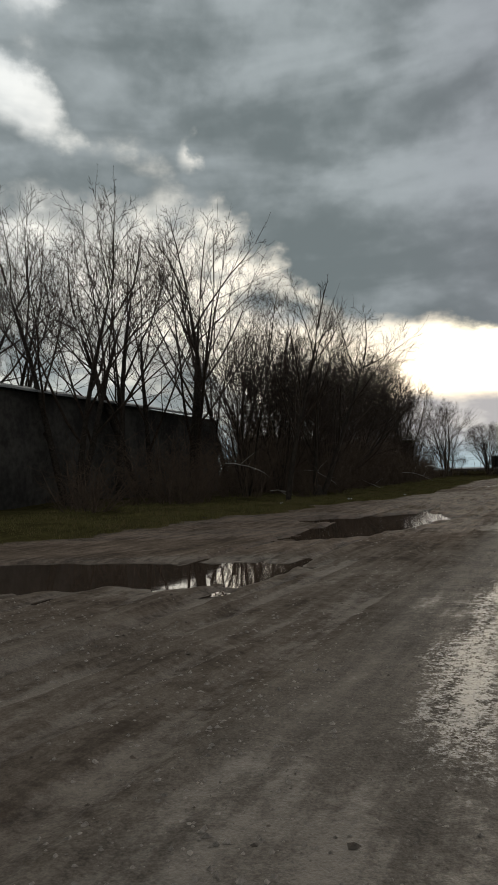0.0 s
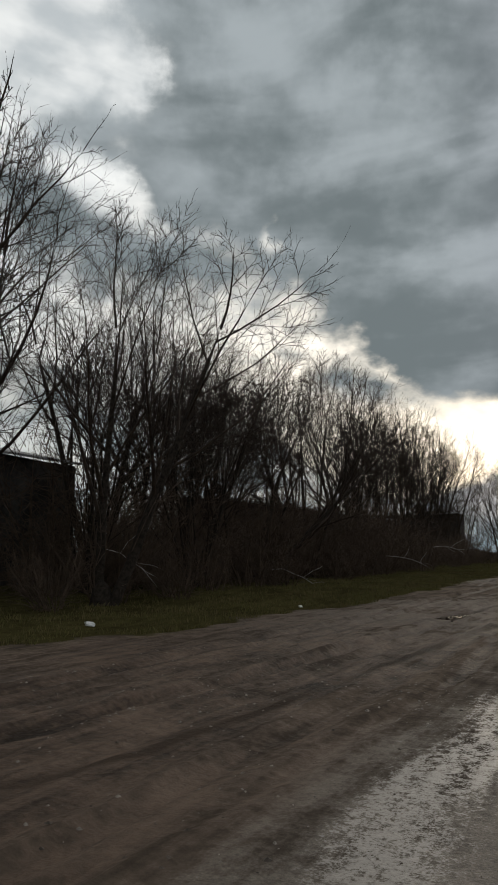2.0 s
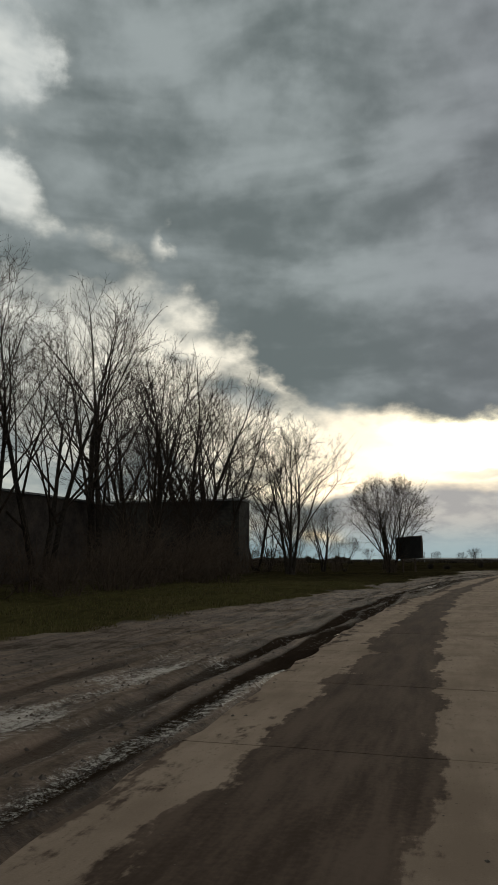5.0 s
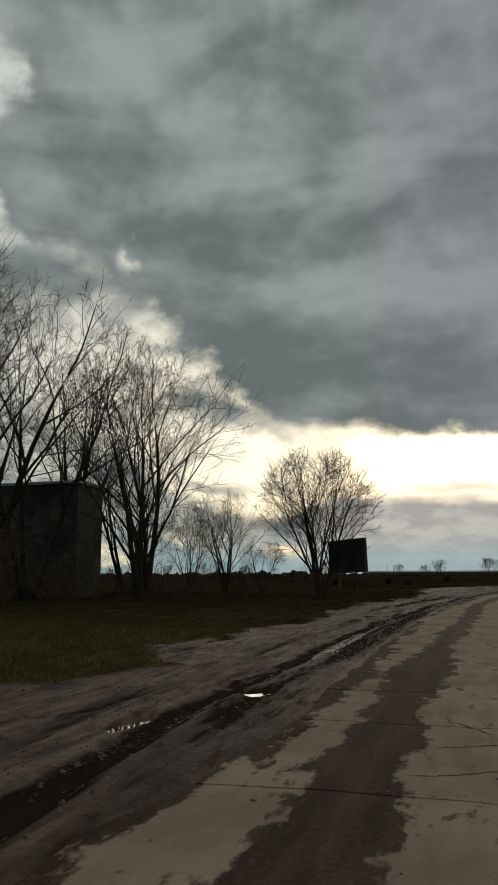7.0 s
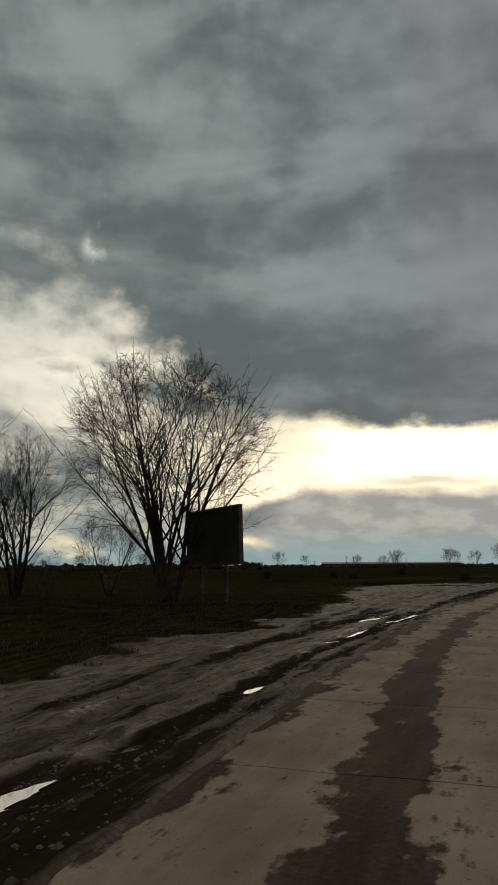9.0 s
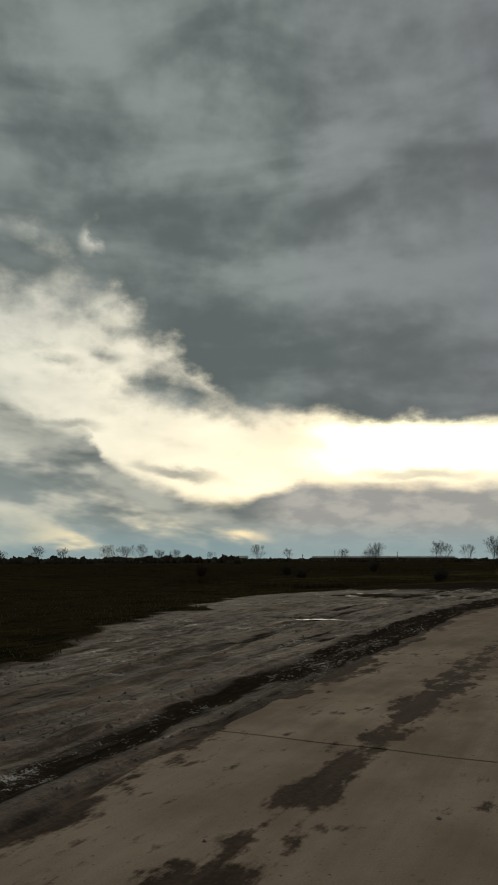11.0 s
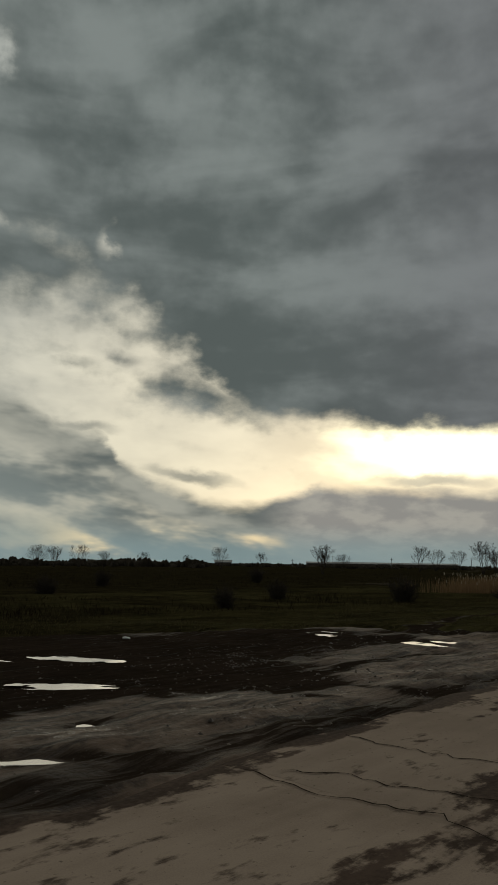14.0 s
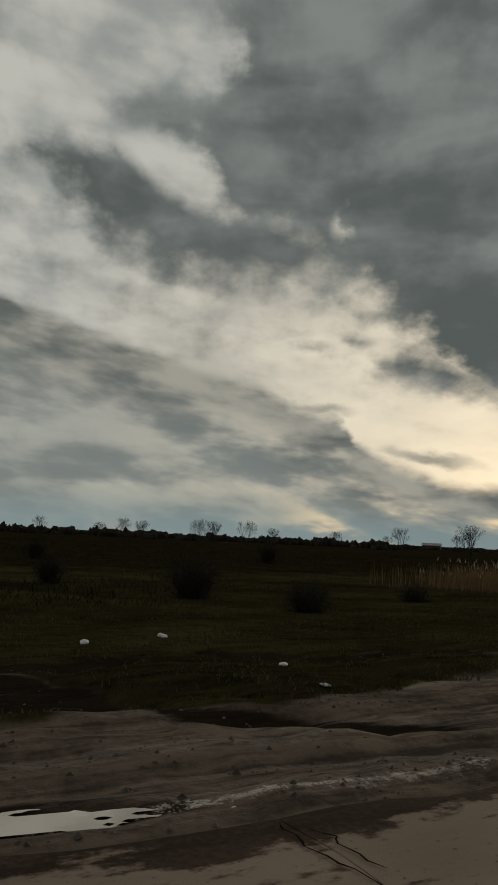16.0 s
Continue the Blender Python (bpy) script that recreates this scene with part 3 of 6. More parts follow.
# puddles: s, o, half-length, half-width, turn in degrees, depth
PUDDLES = [(9.6, -7.2, 3.4, 1.75, 60, 0.16), (22.2, -4.72, 5.2, 1.2, 6, 0.15), (24.6, -5.5, 2.5, 1.05, 42, 0.15), (45.6, -3.85, 1.3, 0.32, 8, 0.10),
           (69.1, -3.65, 0.7, 0.16, 15, 0.08), (72.4, -3.8, 0.55, 0.30, 12, 0.09), (79.8, -1.95, 1.6, 0.26, 14, 0.05), (84.0, -2.1, 1.6, 0.16, 8, 0.05)]
PUDDLES += [(98.7, -3.1, 0.6, 0.11, 8, 0.05), (101.4, -2.92, 0.30, 0.10, 0, 0.05), (100.8, -2.4, 0.22, 0.17, 0, 0.05), (105.2, -5.0, 0.5, 0.09, 4, 0.05), (107.6, -4.9, 0.5, 0.14, 10, 0.05),
            (107.8, -2.45, 2.6, 0.055, 0, 0.05), (117.9, -2.86, 0.7, 0.10, 0, 0.05), (119.4, -2.78, 0.35, 0.07, 0, 0.05), (122.4, -2.84, 0.8, 0.06, 0, 0.05), (124.8, -4.3, 0.35, 0.16, 0, 0.05),
            (127.9, -3.46, 0.32, 0.12, 8, 0.04), (130.2, -3.48, 1.6, 0.05, -3, 0.04), (134.0, -3.5, 2.0, 0.12, 2, 0.06), (133.6, -4.1, 1.5, 0.13, 4, 0.05), (136.6, -3.6, 0.4, 0.07, 0, 0.04),
            (138.9, -8.8, 0.14, 0.6, 0, 0.03), (138.9, -6.9, 0.16, 0.7, -20, 0.03), (149.4, -6.6, 0.2, 0.9, -15, 0.03)]
PUDDLES += [(157.8, -9.2, 0.20, 0.95, 0, 0.035), (157.3, -7.7, 0.14, 0.22, 0, 0.03), (159.6, -10.1, 0.16, 0.8, -55, 0.03), (162.9, -7.2, 0.12, 0.30, -15, 0.03), (162.4, -7.1, 0.3, 0.10, 10, 0.03),
            (164.05, -6.7, 0.10, 0.18, -15, 0.03), (165.45, -7.95, 0.50, 0.09, 36, 0.03), (165.35, -7.05, 1.15, 0.20, 43, 0.035), (166.55, -6.0, 0.80, 0.11, 44, 0.035), (167.65, -6.6, 0.40, 0.36, 50, 0.035), (167.5, -5.18, 0.62, 0.07, 37, 0.03),
            (170.42, -9.1, 0.72, 0.20, 64, 0.04), (170.0, -8.13, 0.20, 0.06, 60, 0.03), (169.2, -7.42, 0.66, 0.20, 48, 0.04), (169.75, -9.7, 0.40, 0.08, 80, 0.03), (176.0, -9.5, 0.13, 0.22, 0, 0.03),
            (175.55, -7.15, 0.26, 0.50, 8, 0.045), (176.1, -7.1, 0.16, 0.36, 0, 0.04), (175.5, -9.2, 0.15, 0.35, 10, 0.035), (177.15, -4.50, 0.55, 0.085, 5, 0.035), (180.2, -4.38, 0.65, 0.045, 7, 0.03), (168.4, -5.75, 0.12, 0.10, 0, 0.03),
            (182.4, -4.50, 0.55, 0.05, 3, 0.03), (186.3, -4.15, 0.65, 0.16, 8, 0.04)]


def puddle_dip(s, o, x, y):
    """How deep the puddles press into the ground, and how near their water is (1 inside)."""
    dip, near = np.zeros_like(s), np.zeros_like(s)
    for ps, po, a, b, turn, depth in PUDDLES:
        c, k = math.cos(radians(turn)), math.sin(radians(turn))
        box = (abs(s - ps) < a * 2.2 + 1) & (abs(o - po) < (a + b) * 2 + 1)
        if not box.any():
            continue
        u, v = s[box] - ps, o[box] - po
        u, v = (u * c + v * k) / max(a, 0.15), (-u * k + v * c) / max(b, 0.15)
        d = np.hypot(u, v) + 0.22 * rough(x[box], y[box], 0.5 + 0.25 * b, 5) + 0.10 * rough(x[box], y[box], 0.22, 6)
        dip[box] = np.maximum(dip[box], depth * 1.5 * (1 - fade(d, 0.55, 1.25)))
        near[box] = np.maximum(near[box], 1 - fade(d, 0.85, 1.7))
    return dip, near


def ruts(s, o, x, y):
    """Wheel ruts and their pushed-up banks in the soft shoulder."""
    h = np.zeros_like(s)
    wob = (0.16 * rough(s, 0 * s, 5.0, 11) + 0.06 * rough(s, 0 * s, 1.3, 12)) * (0.3 + 0.7 * fade(s, 60, 80))
    lines = [(along(s, (-12, -3.6), (24, -4.4), (31, -4.6), (36, -4.1), (46, -3.6), (52, -3.6), (57, -3.46), (63, -3.33), (70, -2.9), (95, -2.6), (118, -2.7), (135, -3.4), (150, -4.4), (160, -5.4), (175, -4.6), (190, -4.2), (230, -4.2)), 0.09),
             (along(s, (-12, -5.6), (24, -6.0), (34, -5.9), (42, -5.56), (54, -5.27), (58.5, -5.37), (62, -5.17), (66, -4.95), (72, -4.5), (95, -3.5), (118, -3.5), (135, -4.7), (150, -6.2), (160, -7.3), (175, -6.4), (190, -5.2), (230, -5.2)), 0.08),
             (along(s, (-12, -1.9), (40, -2.7), (46, -2.45), (51, -2.31), (60, -2.26), (90, -2.15), (230, -9)), 0.035),
             (along(s, (-12, 0.4), (40, 0.3), (60, 0.2), (61, 9), (230, 9)), 0.03),
             (along(s, (120, -5.6), (150, -8.3), (165, -9.0), (180, -7.8), (230, -7)), 0.07 * fade(s, 118, 135))]
    for k, (line, depth) in enumerate(lines):
        d = o - line - wob * (1 + 0.3 * k)
        h += depth * (-np.exp(-(d / 0.16) ** 4) + 0.5 * np.exp(-((abs(d) - 0.30) / 0.10) ** 2)) * (0.85 + 0.22 * rough(s, o * 0, 4.0, 20 + k))
    # many narrow tracks beside them
    for k, rel in enumerate((-0.45, -0.95, -1.35, -1.9, -2.3, -2.9, -3.3, -4.0)):
        line = along(s, (-12, -1.9), (60, -1.9), (118, -2.0), (135, -2.8), (150, -4.0), (165, -4.6), (187, -3.6), (230, -3.4)) + rel * along(s, (0, 1.0), (140, 1.0), (160, 1.3), (190, 0.6))
        d = o - line - 0.35 * rough(s, 0 * s, 9.0, 40 + k) - 0.05 * rough(s, 0 * s, 1.2, 60 + k)
        on = fade(rough(s, 0 * s, 14.0, 80 + k), -0.5, 0.1)
        h += 0.035 * on * (-np.exp(-(d / 0.09) ** 4) + 0.45 * np.exp(-((abs(d) - 0.18) / 0.07) ** 2)) * (0.8 + 0.4 * rough(s, o * 0, 0.35, 100 + k))
    return h


def basin(s, o, x, y):
    """The sodden hollow beside the road, where the mud is black."""
    shore = -8.6 + 0.67 * (s - 165.6) + 0.4 * rough(x, y, 0.9, 54) + 0.25 * rough(x, y, 0.3, 55)
    return fade(shore - o, -0.1, 0.4) * fade(s, 162, 164.5) * (1 - fade(s + 0.4 * rough(x, y, 0.8, 56), 171.2, 172.6)) * (1 - fade(-o, 12.5, 14))


def dark_tracks(s, o, x, y):
    """Soaked wheel tracks in which the soil is churned to black mud."""
    f = np.zeros_like(s)
    for k, (line, a, b, w) in enumerate(((along(s, (140, -3.5), (148, -3.95), (153.5, -4.55), (158, -4.8), (163, -4.8), (167, -4.38), (170, -4.45), (173, -4.62), (175, -4.35), (178, -4.4), (182, -4.8), (186, -4.35), (192, -4.2)), 142, 196, along(s, (142, 0.12), (153, 0.22), (158, 0.34), (163, 0.36), (166, 0.30), (168, 0.22), (173, 0.22), (176, 0.32), (182, 0.22), (190, 0.16))),
                                         (along(s, (150, -5.6), (160, -6.0), (166, -6.4), (170.7, -6.67), (171.8, -6.26), (173.7, -6.4), (180, -5.6)), 150, 182, 0.09),
                                         (along(s, (150, -6.9), (156, -7.2), (160, -8.2)), 148, 162, 0.12),
                                         (along(s, (168, -5.6), (170.1, -6.3), (171.3, -7.3), (173.2, -9.05), (174.4, -10.5)), 168, 177, 0.14),
                                         (along(s, (178, -5.3), (183, -5.4), (186, -5.0), (192, -4.9)), 176, 196, 0.10),
                                         (grass_line(s) - 0.35, 172, 198, 0.30),
                                         (along(s, (20, -4.7), (31.7, -4.52), (33.6, -4.25), (36, -4.08), (40.3, -3.75), (46, -3.6), (52.15, -3.60), (57, -3.46), (63, -3.33), (70, -3.0)), 20, 70, 0.10),
                                         (along(s, (24, -4.0), (30.8, -3.62), (32, -3.25), (40, -2.85), (46, -2.45), (51, -2.31), (58, -2.26), (70, -2.2)), 24, 70, 0.11),
                                         (along(s, (26, -6.1), (33.1, -5.89), (41.7, -5.56), (50, -5.3), (54, -5.27), (58.5, -5.37), (62, -5.17), (65, -5.03), (70, -4.7)), 26, 74, 0.07),
                                         (along(s, (50, -2.2), (64, -2.1), (75, -2.25), (95, -2.45), (110, -2.1), (122, -2.45)), 58, 124, along(s, (58, 0.06), (68, 0.14), (95, 0.15), (118, 0.16))),
                                         (along(s, (118, -3.9), (126, -4.4), (140, -5.6)), 110, 140, 0.16),
                                         (along(s, (118, -2.5), (126, -3.1), (140, -3.6)), 105, 150, 0.10),
                                         (along(s, (90, -2.6), (118, -2.9), (128, -3.9), (140, -4.8)), 92, 140, 0.12))):
        early = 1 - fade(s, 60, 76)
        d = abs(o - line - (0.10 - 0.06 * early) * rough(s, 0 * s, 3.0, 111 + k) - (0.05 - 0.03 * early) * rough(x, y, 0.35, 121 + k))
        f = np.maximum(f, (0.75 - 0.28 * fade(s, 70, 78) * (1 - fade(s, 110, 122)) + 0.05 * (1 - fade(s, 40, 60)) + 0.15 * fade(s, 155, 165)) * (1 - fade(d, 0.6 * w, 2.0 * w)) * (0.85 + (0.3 - 0.2 * early) * rough(s, o * 0, 1.7, 141 + k)) * fade(s, a, a + 5) * (1 - fade(s, b - 5, b)))
    f = np.maximum(f, (0.55 + 0.40 * rough(s * 0.4, o, 0.45, 131)) * fade(s, 160, 168) * fade(-o + 0.5 * rough(x, y, 1.5, 132), 7.0, 8.0))
    return f


def terrain(s, o):
    """Height of the ground, and how grassy, wet and stony it is."""
    x, y = on_road(s, o)
    g = grass_line(s)
    grassy = fade(g - o + 0.6 * rough(x, y, 1.6, 1) + 0.35 * rough(x, y, 0.5, 2), -0.55, 0.75)
    sod = np.maximum(1 - fade(abs(o - along(s, (176, -8.6), (179, -7.7), (182, -7.3), (186.6, -7.0), (187.3, -6.5), (188.1, -5.7), (188.7, -5.2), (190, -4.9)) + 0.22 * rough(x, y, 0.7, 57) + 0.15 * rough(x, y, 0.25, 58)), along(s, (180, 0.25), (186.6, 0.45), (188, 0.2), (190, 0.1)), along(s, (180, 0.5), (186.6, 0.85), (188, 0.45), (190, 0.3))),
                     0.9 * (1 - fade(abs(o - along(s, (178, -8.9), (182, -10.2), (187.2, -7.8), (189.5, -7.9), (190.4, -7.7), (194, -7.2)) + 0.3 * rough(x, y, 0.8, 59)), 0.16, 0.45)))
    sod *= fade(s, 175, 177) * (1 - fade(s, 191, 195)) * fade(rough(x, y, 1.6, 60), -0.9, -0.5)
    grassy = grassy * (1 - sod)
    slab = fade(s, 41.9, 42.5) * fade(o - slab_line(s), -0.10, 0.10)
    soft = (1 - grassy) * (1 - slab) * fade(-o, 0.6, 2.4)
    churn = soft * (0.35 + 0.65 * fade(s, 60, 135) + 0.3 * fade(s, 148, 156) - 0.4 * fade(s, 176, 182))
    h = 0.02 * rough(x, y, 4.0, 3) * (1 - slab) + churn * (0.014 * rough(s * 0.28, o, 0.36, 7) + 0.020 * rough(s * 0.45, o, 0.17, 8) + 0.006 * rough(x, y, 0.4, 36) + (0.014 + 0.006 * fade(s, 110, 130)) * rough(s * 0.55, o, 0.17, 10))
    h += 0.012 * rough(x, y, 0.22, 9) * (1 - slab)
    h += ruts(s, o, x, y) * (1 - grassy) * (1 - slab) * (1 - 0.45 * fade(s, 58, 70) - 0.15 * fade(s, 112, 122) - 0.1 * fade(s, 145, 165))
    bank = fade(g - o, 0.2, 2.5)
    h += grassy * (0.10 * bank * (1 - fade(s, 140, 160)) + (1 - 0.6 * fade(s, 135, 150)) * (0.06 * rough(x, y, 1.1, 4) + 0.10 * rough(x, y, 3.3, 14)))
    field = fade(s, 128, 160) * fade(-o, 9, 22)
    h -= 0.5 * field
    h *= 1 - 0.65 * basin(s, o, x, y)
    dip, near = puddle_dip(s, o, x, y)
    h = h * (1 - 0.75 * near) - dip
    h -= 0.10 * slab
    h -= 0.10 * np.exp(-((g - o - 0.35 + 0.2 * rough(x, y, 1.3, 34)) / 0.35) ** 2) * fade(s, 150, 160)
    h += sod * (0.05 * rough(x, y, 0.3, 62) - 0.05)
    rim = fade(s, 150, 165) * np.exp(-((g - o - 0.4) / 0.8) ** 2)
    h += rim * (0.01 + 0.02 * rough(x, y, 0.9, 15) + 0.035 * rough(x, y, 0.32, 19))
    wet = np.clip(0.28 + 0.16 * soft * fade(s, 76, 84) * (1 - fade(s, 140, 150)) + 0.30 * soft * fade(s, 52, 75) + 0.14 * soft * fade(s, 100, 118) * (1 - fade(s, 172, 180)) * (0.8 + 0.6 * rough(s * 0.4, o, 0.5, 38)) + 0.30 * rough(x, y, 2.6, 16) + 0.55 * near + 0.22 * fade(s, 140, 160) - 0.36 * fade(s, 172, 178) + np.clip(ruts(s, o, x, y) * -12.0, -0.45, 0.50) * (1 - 0.75 * fade(s, 155, 168)) - 0.22 * fade(s, 160, 168) * fade(o, -8, -7) + (0.6 - 0.5 * fade(s, 158, 166)) * fade(s, 72, 82) * (1 - fade(slab_line(s) - o + 0.25 * rough(x, y, 1.2, 29), along(s, (74, 0.45), (80, 1.0), (98, 0.9), (106, 0.45)), along(s, (74, 1.2), (80, 1.7), (98, 1.6), (106, 1.2)))) + 1.5 * np.exp(-((s - 168.5) / 5.0) ** 2 - ((o + 9.6) / 2.6) ** 2) + 1.1 * basin(s, o, x, y) + 1.0 * np.exp(-((s - 158.4) / 1.6) ** 2 - ((o + 9.0) / 2.2) ** 2) + 0.55 * np.exp(-((s - 175.7) / 1.2) ** 2 - ((o + 7.6) / 1.4) ** 2) + 1.7 * sod + dark_tracks(s, o, x, y) * fade(s, 62, 76), 0, 1.8)
    wet = np.maximum(wet, 0.30 * fade(-o, -1, 3) * (1 - fade(-o, 3, 4.5)) * (1 - fade(s, 50, 60)))
    wet = np.maximum(wet, 0.62 * fade(s, 24, 31) * (1 - fade(s, 48, 58)) * fade(-o, 2.0, 3.2) * (1 - fade(-o, 7, 9)) + 0.15 * rough(x, y, 1.2, 35))
    wet = np.maximum(wet, 1.85 * dark_tracks(s, o, x, y) * (1 - fade(s, 62, 76)))
    wet = np.maximum(wet, (0.55 + 0.2 * rough(x, y, 2.2, 37)) * fade(s - 0.8 * o, 15, 21) * (1 - fade(s, 30, 40)))
    stony = (1 - fade(s - 2.5 * np.clip(o + 2, -4, 0), 34, 52)) * (0.62 + 0.1 * rough(x, y, 2.0, 18) - 0.42 * fade(s - 0.8 * o, 15, 21) * fade(-o, 1.6, 2.6) + 0.5 * fade(o, -2.2, -1.0) * (1 - fade(s, 22, 38))) * (1 - grassy)
    return x, y, h, grassy, wet, stony


def film_of_water(s, o, x, y):
    """How wet the surface shines: hollows, wheel tracks and the puddled corner."""
    f = 0.86 * (1 - fade(abs(o + along(s, (4, 0.65), (9, 0.95), (16, 0.9), (24, 1.0), (36, 1.2)) + 0.25 * rough(x, y, 1.4, 97)), 0.05, along(s, (3, 0.35), (9, 0.70), (20, 0.75), (36, 0.55)))) * fade(s, 2.5, 5.0) * (1 - fade(s, 34, 38))
    f = np.maximum(f, (0.36 + 0.45 * rough(s * 0.5, o, 0.5, 98) + 0.2 * rough(x, y, 0.2, 99)) * fade(s, 62, 67) * (1 - fade(s, 78, 84)) * fade(-o, 2.5, 2.8) * (1 - fade(-o, 3.9, 4.4)))
    for line, a, b, w, k in ((along(s, (58, -4.9), (62, -4.65), (66.8, -4.2), (70.6, -4.1), (80, -3.2)), 59, 78, 0.12, 0.62),
                             (along(s, (64, -2.9), (69.4, -2.58), (83, -1.75), (92, -1.95)), 66, 90, 0.14, 0.62),
                             (along(s, (95, -2.9), (104, -2.55), (111, -2.5), (116, -2.95), (122, -2.9)), 97, 122, 0.06, 0.50),
                             (along(s, (104, -2.56), (108, -2.6), (112, -2.48)), 104, 111, 0.08, 0.70),
                             (along(s, (125, -3.4), (129, -3.5), (131, -3.7), (136, -3.55)), 125, 138, 0.07, 0.48),
                             (along(s, (128, -4.2), (133, -4.15), (136, -4.1)), 130, 138, 0.12, 0.45),
                             (along(s, (172, -4.75), (176, -4.66), (178, -4.55), (182, -4.5), (186, -4.2), (188, -4.07), (192, -4.0)), 174, 192, 0.08, 0.58)):
        d = abs(o - line - 0.05 * rough(s, 0 * s, 1.1, 91))
        f = np.maximum(f, k * (1 - fade(d, 0.4 * w, 1.5 * w)) * fade(s, a - 2, a + 1) * (1 - fade(s, b - 1, b + 2)))
    f = np.maximum(f, 0.95 * np.exp(-((0.72 * (s - 166.0) - 0.69 * (o + 6.55)) / 0.30) ** 2 - ((0.69 * (s - 166.0) + 0.72 * (o + 6.55)) / 2.1) ** 4) + 0.15 * rough(x, y, 0.3, 95))
    f = np.maximum(f, (0.12 + 0.35 * rough(x, y, 0.7, 92) + 0.30 * rough(x, y, 0.25, 93)) * fade(s, 148, 154) * (1 - fade(s, 170, 176)) * fade(-o, 4.6, 5.4) * (1 - 0.8 * basin(s, o, x, y)))
    f = np.maximum(f, (0.06 + 0.42 * rough(s * 0.3, o, 0.22, 94) + 0.2 * rough(x, y, 0.5, 96)) * fade(s, 100, 118) * (1 - fade(s, 148, 156)) * fade(-o, 2.8, 3.3))
    return f


# ---- small mesh helpers ----


def mesh_of(name, verts, faces, mat=None, smooth=False):
    me = bpy.data.meshes.new(name)
    me.from_pydata(verts, [], faces)
    if mat:
        me.materials.append(mat)
    if smooth:
        me.polygons.foreach_set("use_smooth", [True] * len(me.polygons))
    me.update()
    return me


def part(name, bm, mat, parent=None, label=""):
    """Links a bmesh as one mesh object under a thing or a part."""
    me = bpy.data.meshes.new(name)
    bm.to_mesh(me)
    bm.free()
    me.materials.append(mat)
    ob = new(name, me)
    if parent:
        ob.parent = parent
    return tagged(ob, label)


def box_into(bm, lo, hi, bevel=0.0, m=None):
    c = [(a + b) / 2 for a, b in zip(lo, hi)]
    made = bmesh.ops.create_cube(bm, size=1.0, matrix=Matrix.LocRotScale(c, None, [b - a for a, b in zip(lo, hi)]))["verts"]
    if bevel:
        edges = list({e for v in made for e in v.link_edges})
        made = bmesh.ops.bevel(bm, geom=edges, offset=bevel, segments=1, affect="EDGES")["verts"]
    if m is not None:
        bmesh.ops.transform(bm, matrix=m, verts=list({v for v in made}))
    return bm


def boxed(name, lo, hi, mat, parent, bevel=0.01, m=None, label=""):
    bm = bmesh.new()
    box_into(bm, lo, hi, bevel)
    if m is not None:
        bmesh.ops.transform(bm, matrix=m, verts=bm.verts)
    return part(name, bm, mat, parent, label)


def thing(name, x, y, z=0.0, turn=0.0, scale=1.0):
    ob = new(name)
    ob.empty_display_size = 0.2
    ob.matrix_world = pose(x, y, z, 0, 0, turn) @ Matrix.Scale(scale, 4)
    return ob


def plain_level(x, y):
    """Height of the open plain away from the road."""
    d = np.hypot(np.asarray(x, float) - 60, np.asarray(y, float) - 130)
    return -0.5 - 0.5 * fade(d, 60, 300) - 7 * (np.minimum(d, 2700) / 2700) ** 1.5 + 0.16 * rough(x, y, 6.0, 31) + 0.25 * rough(x, y, 23.0, 32)


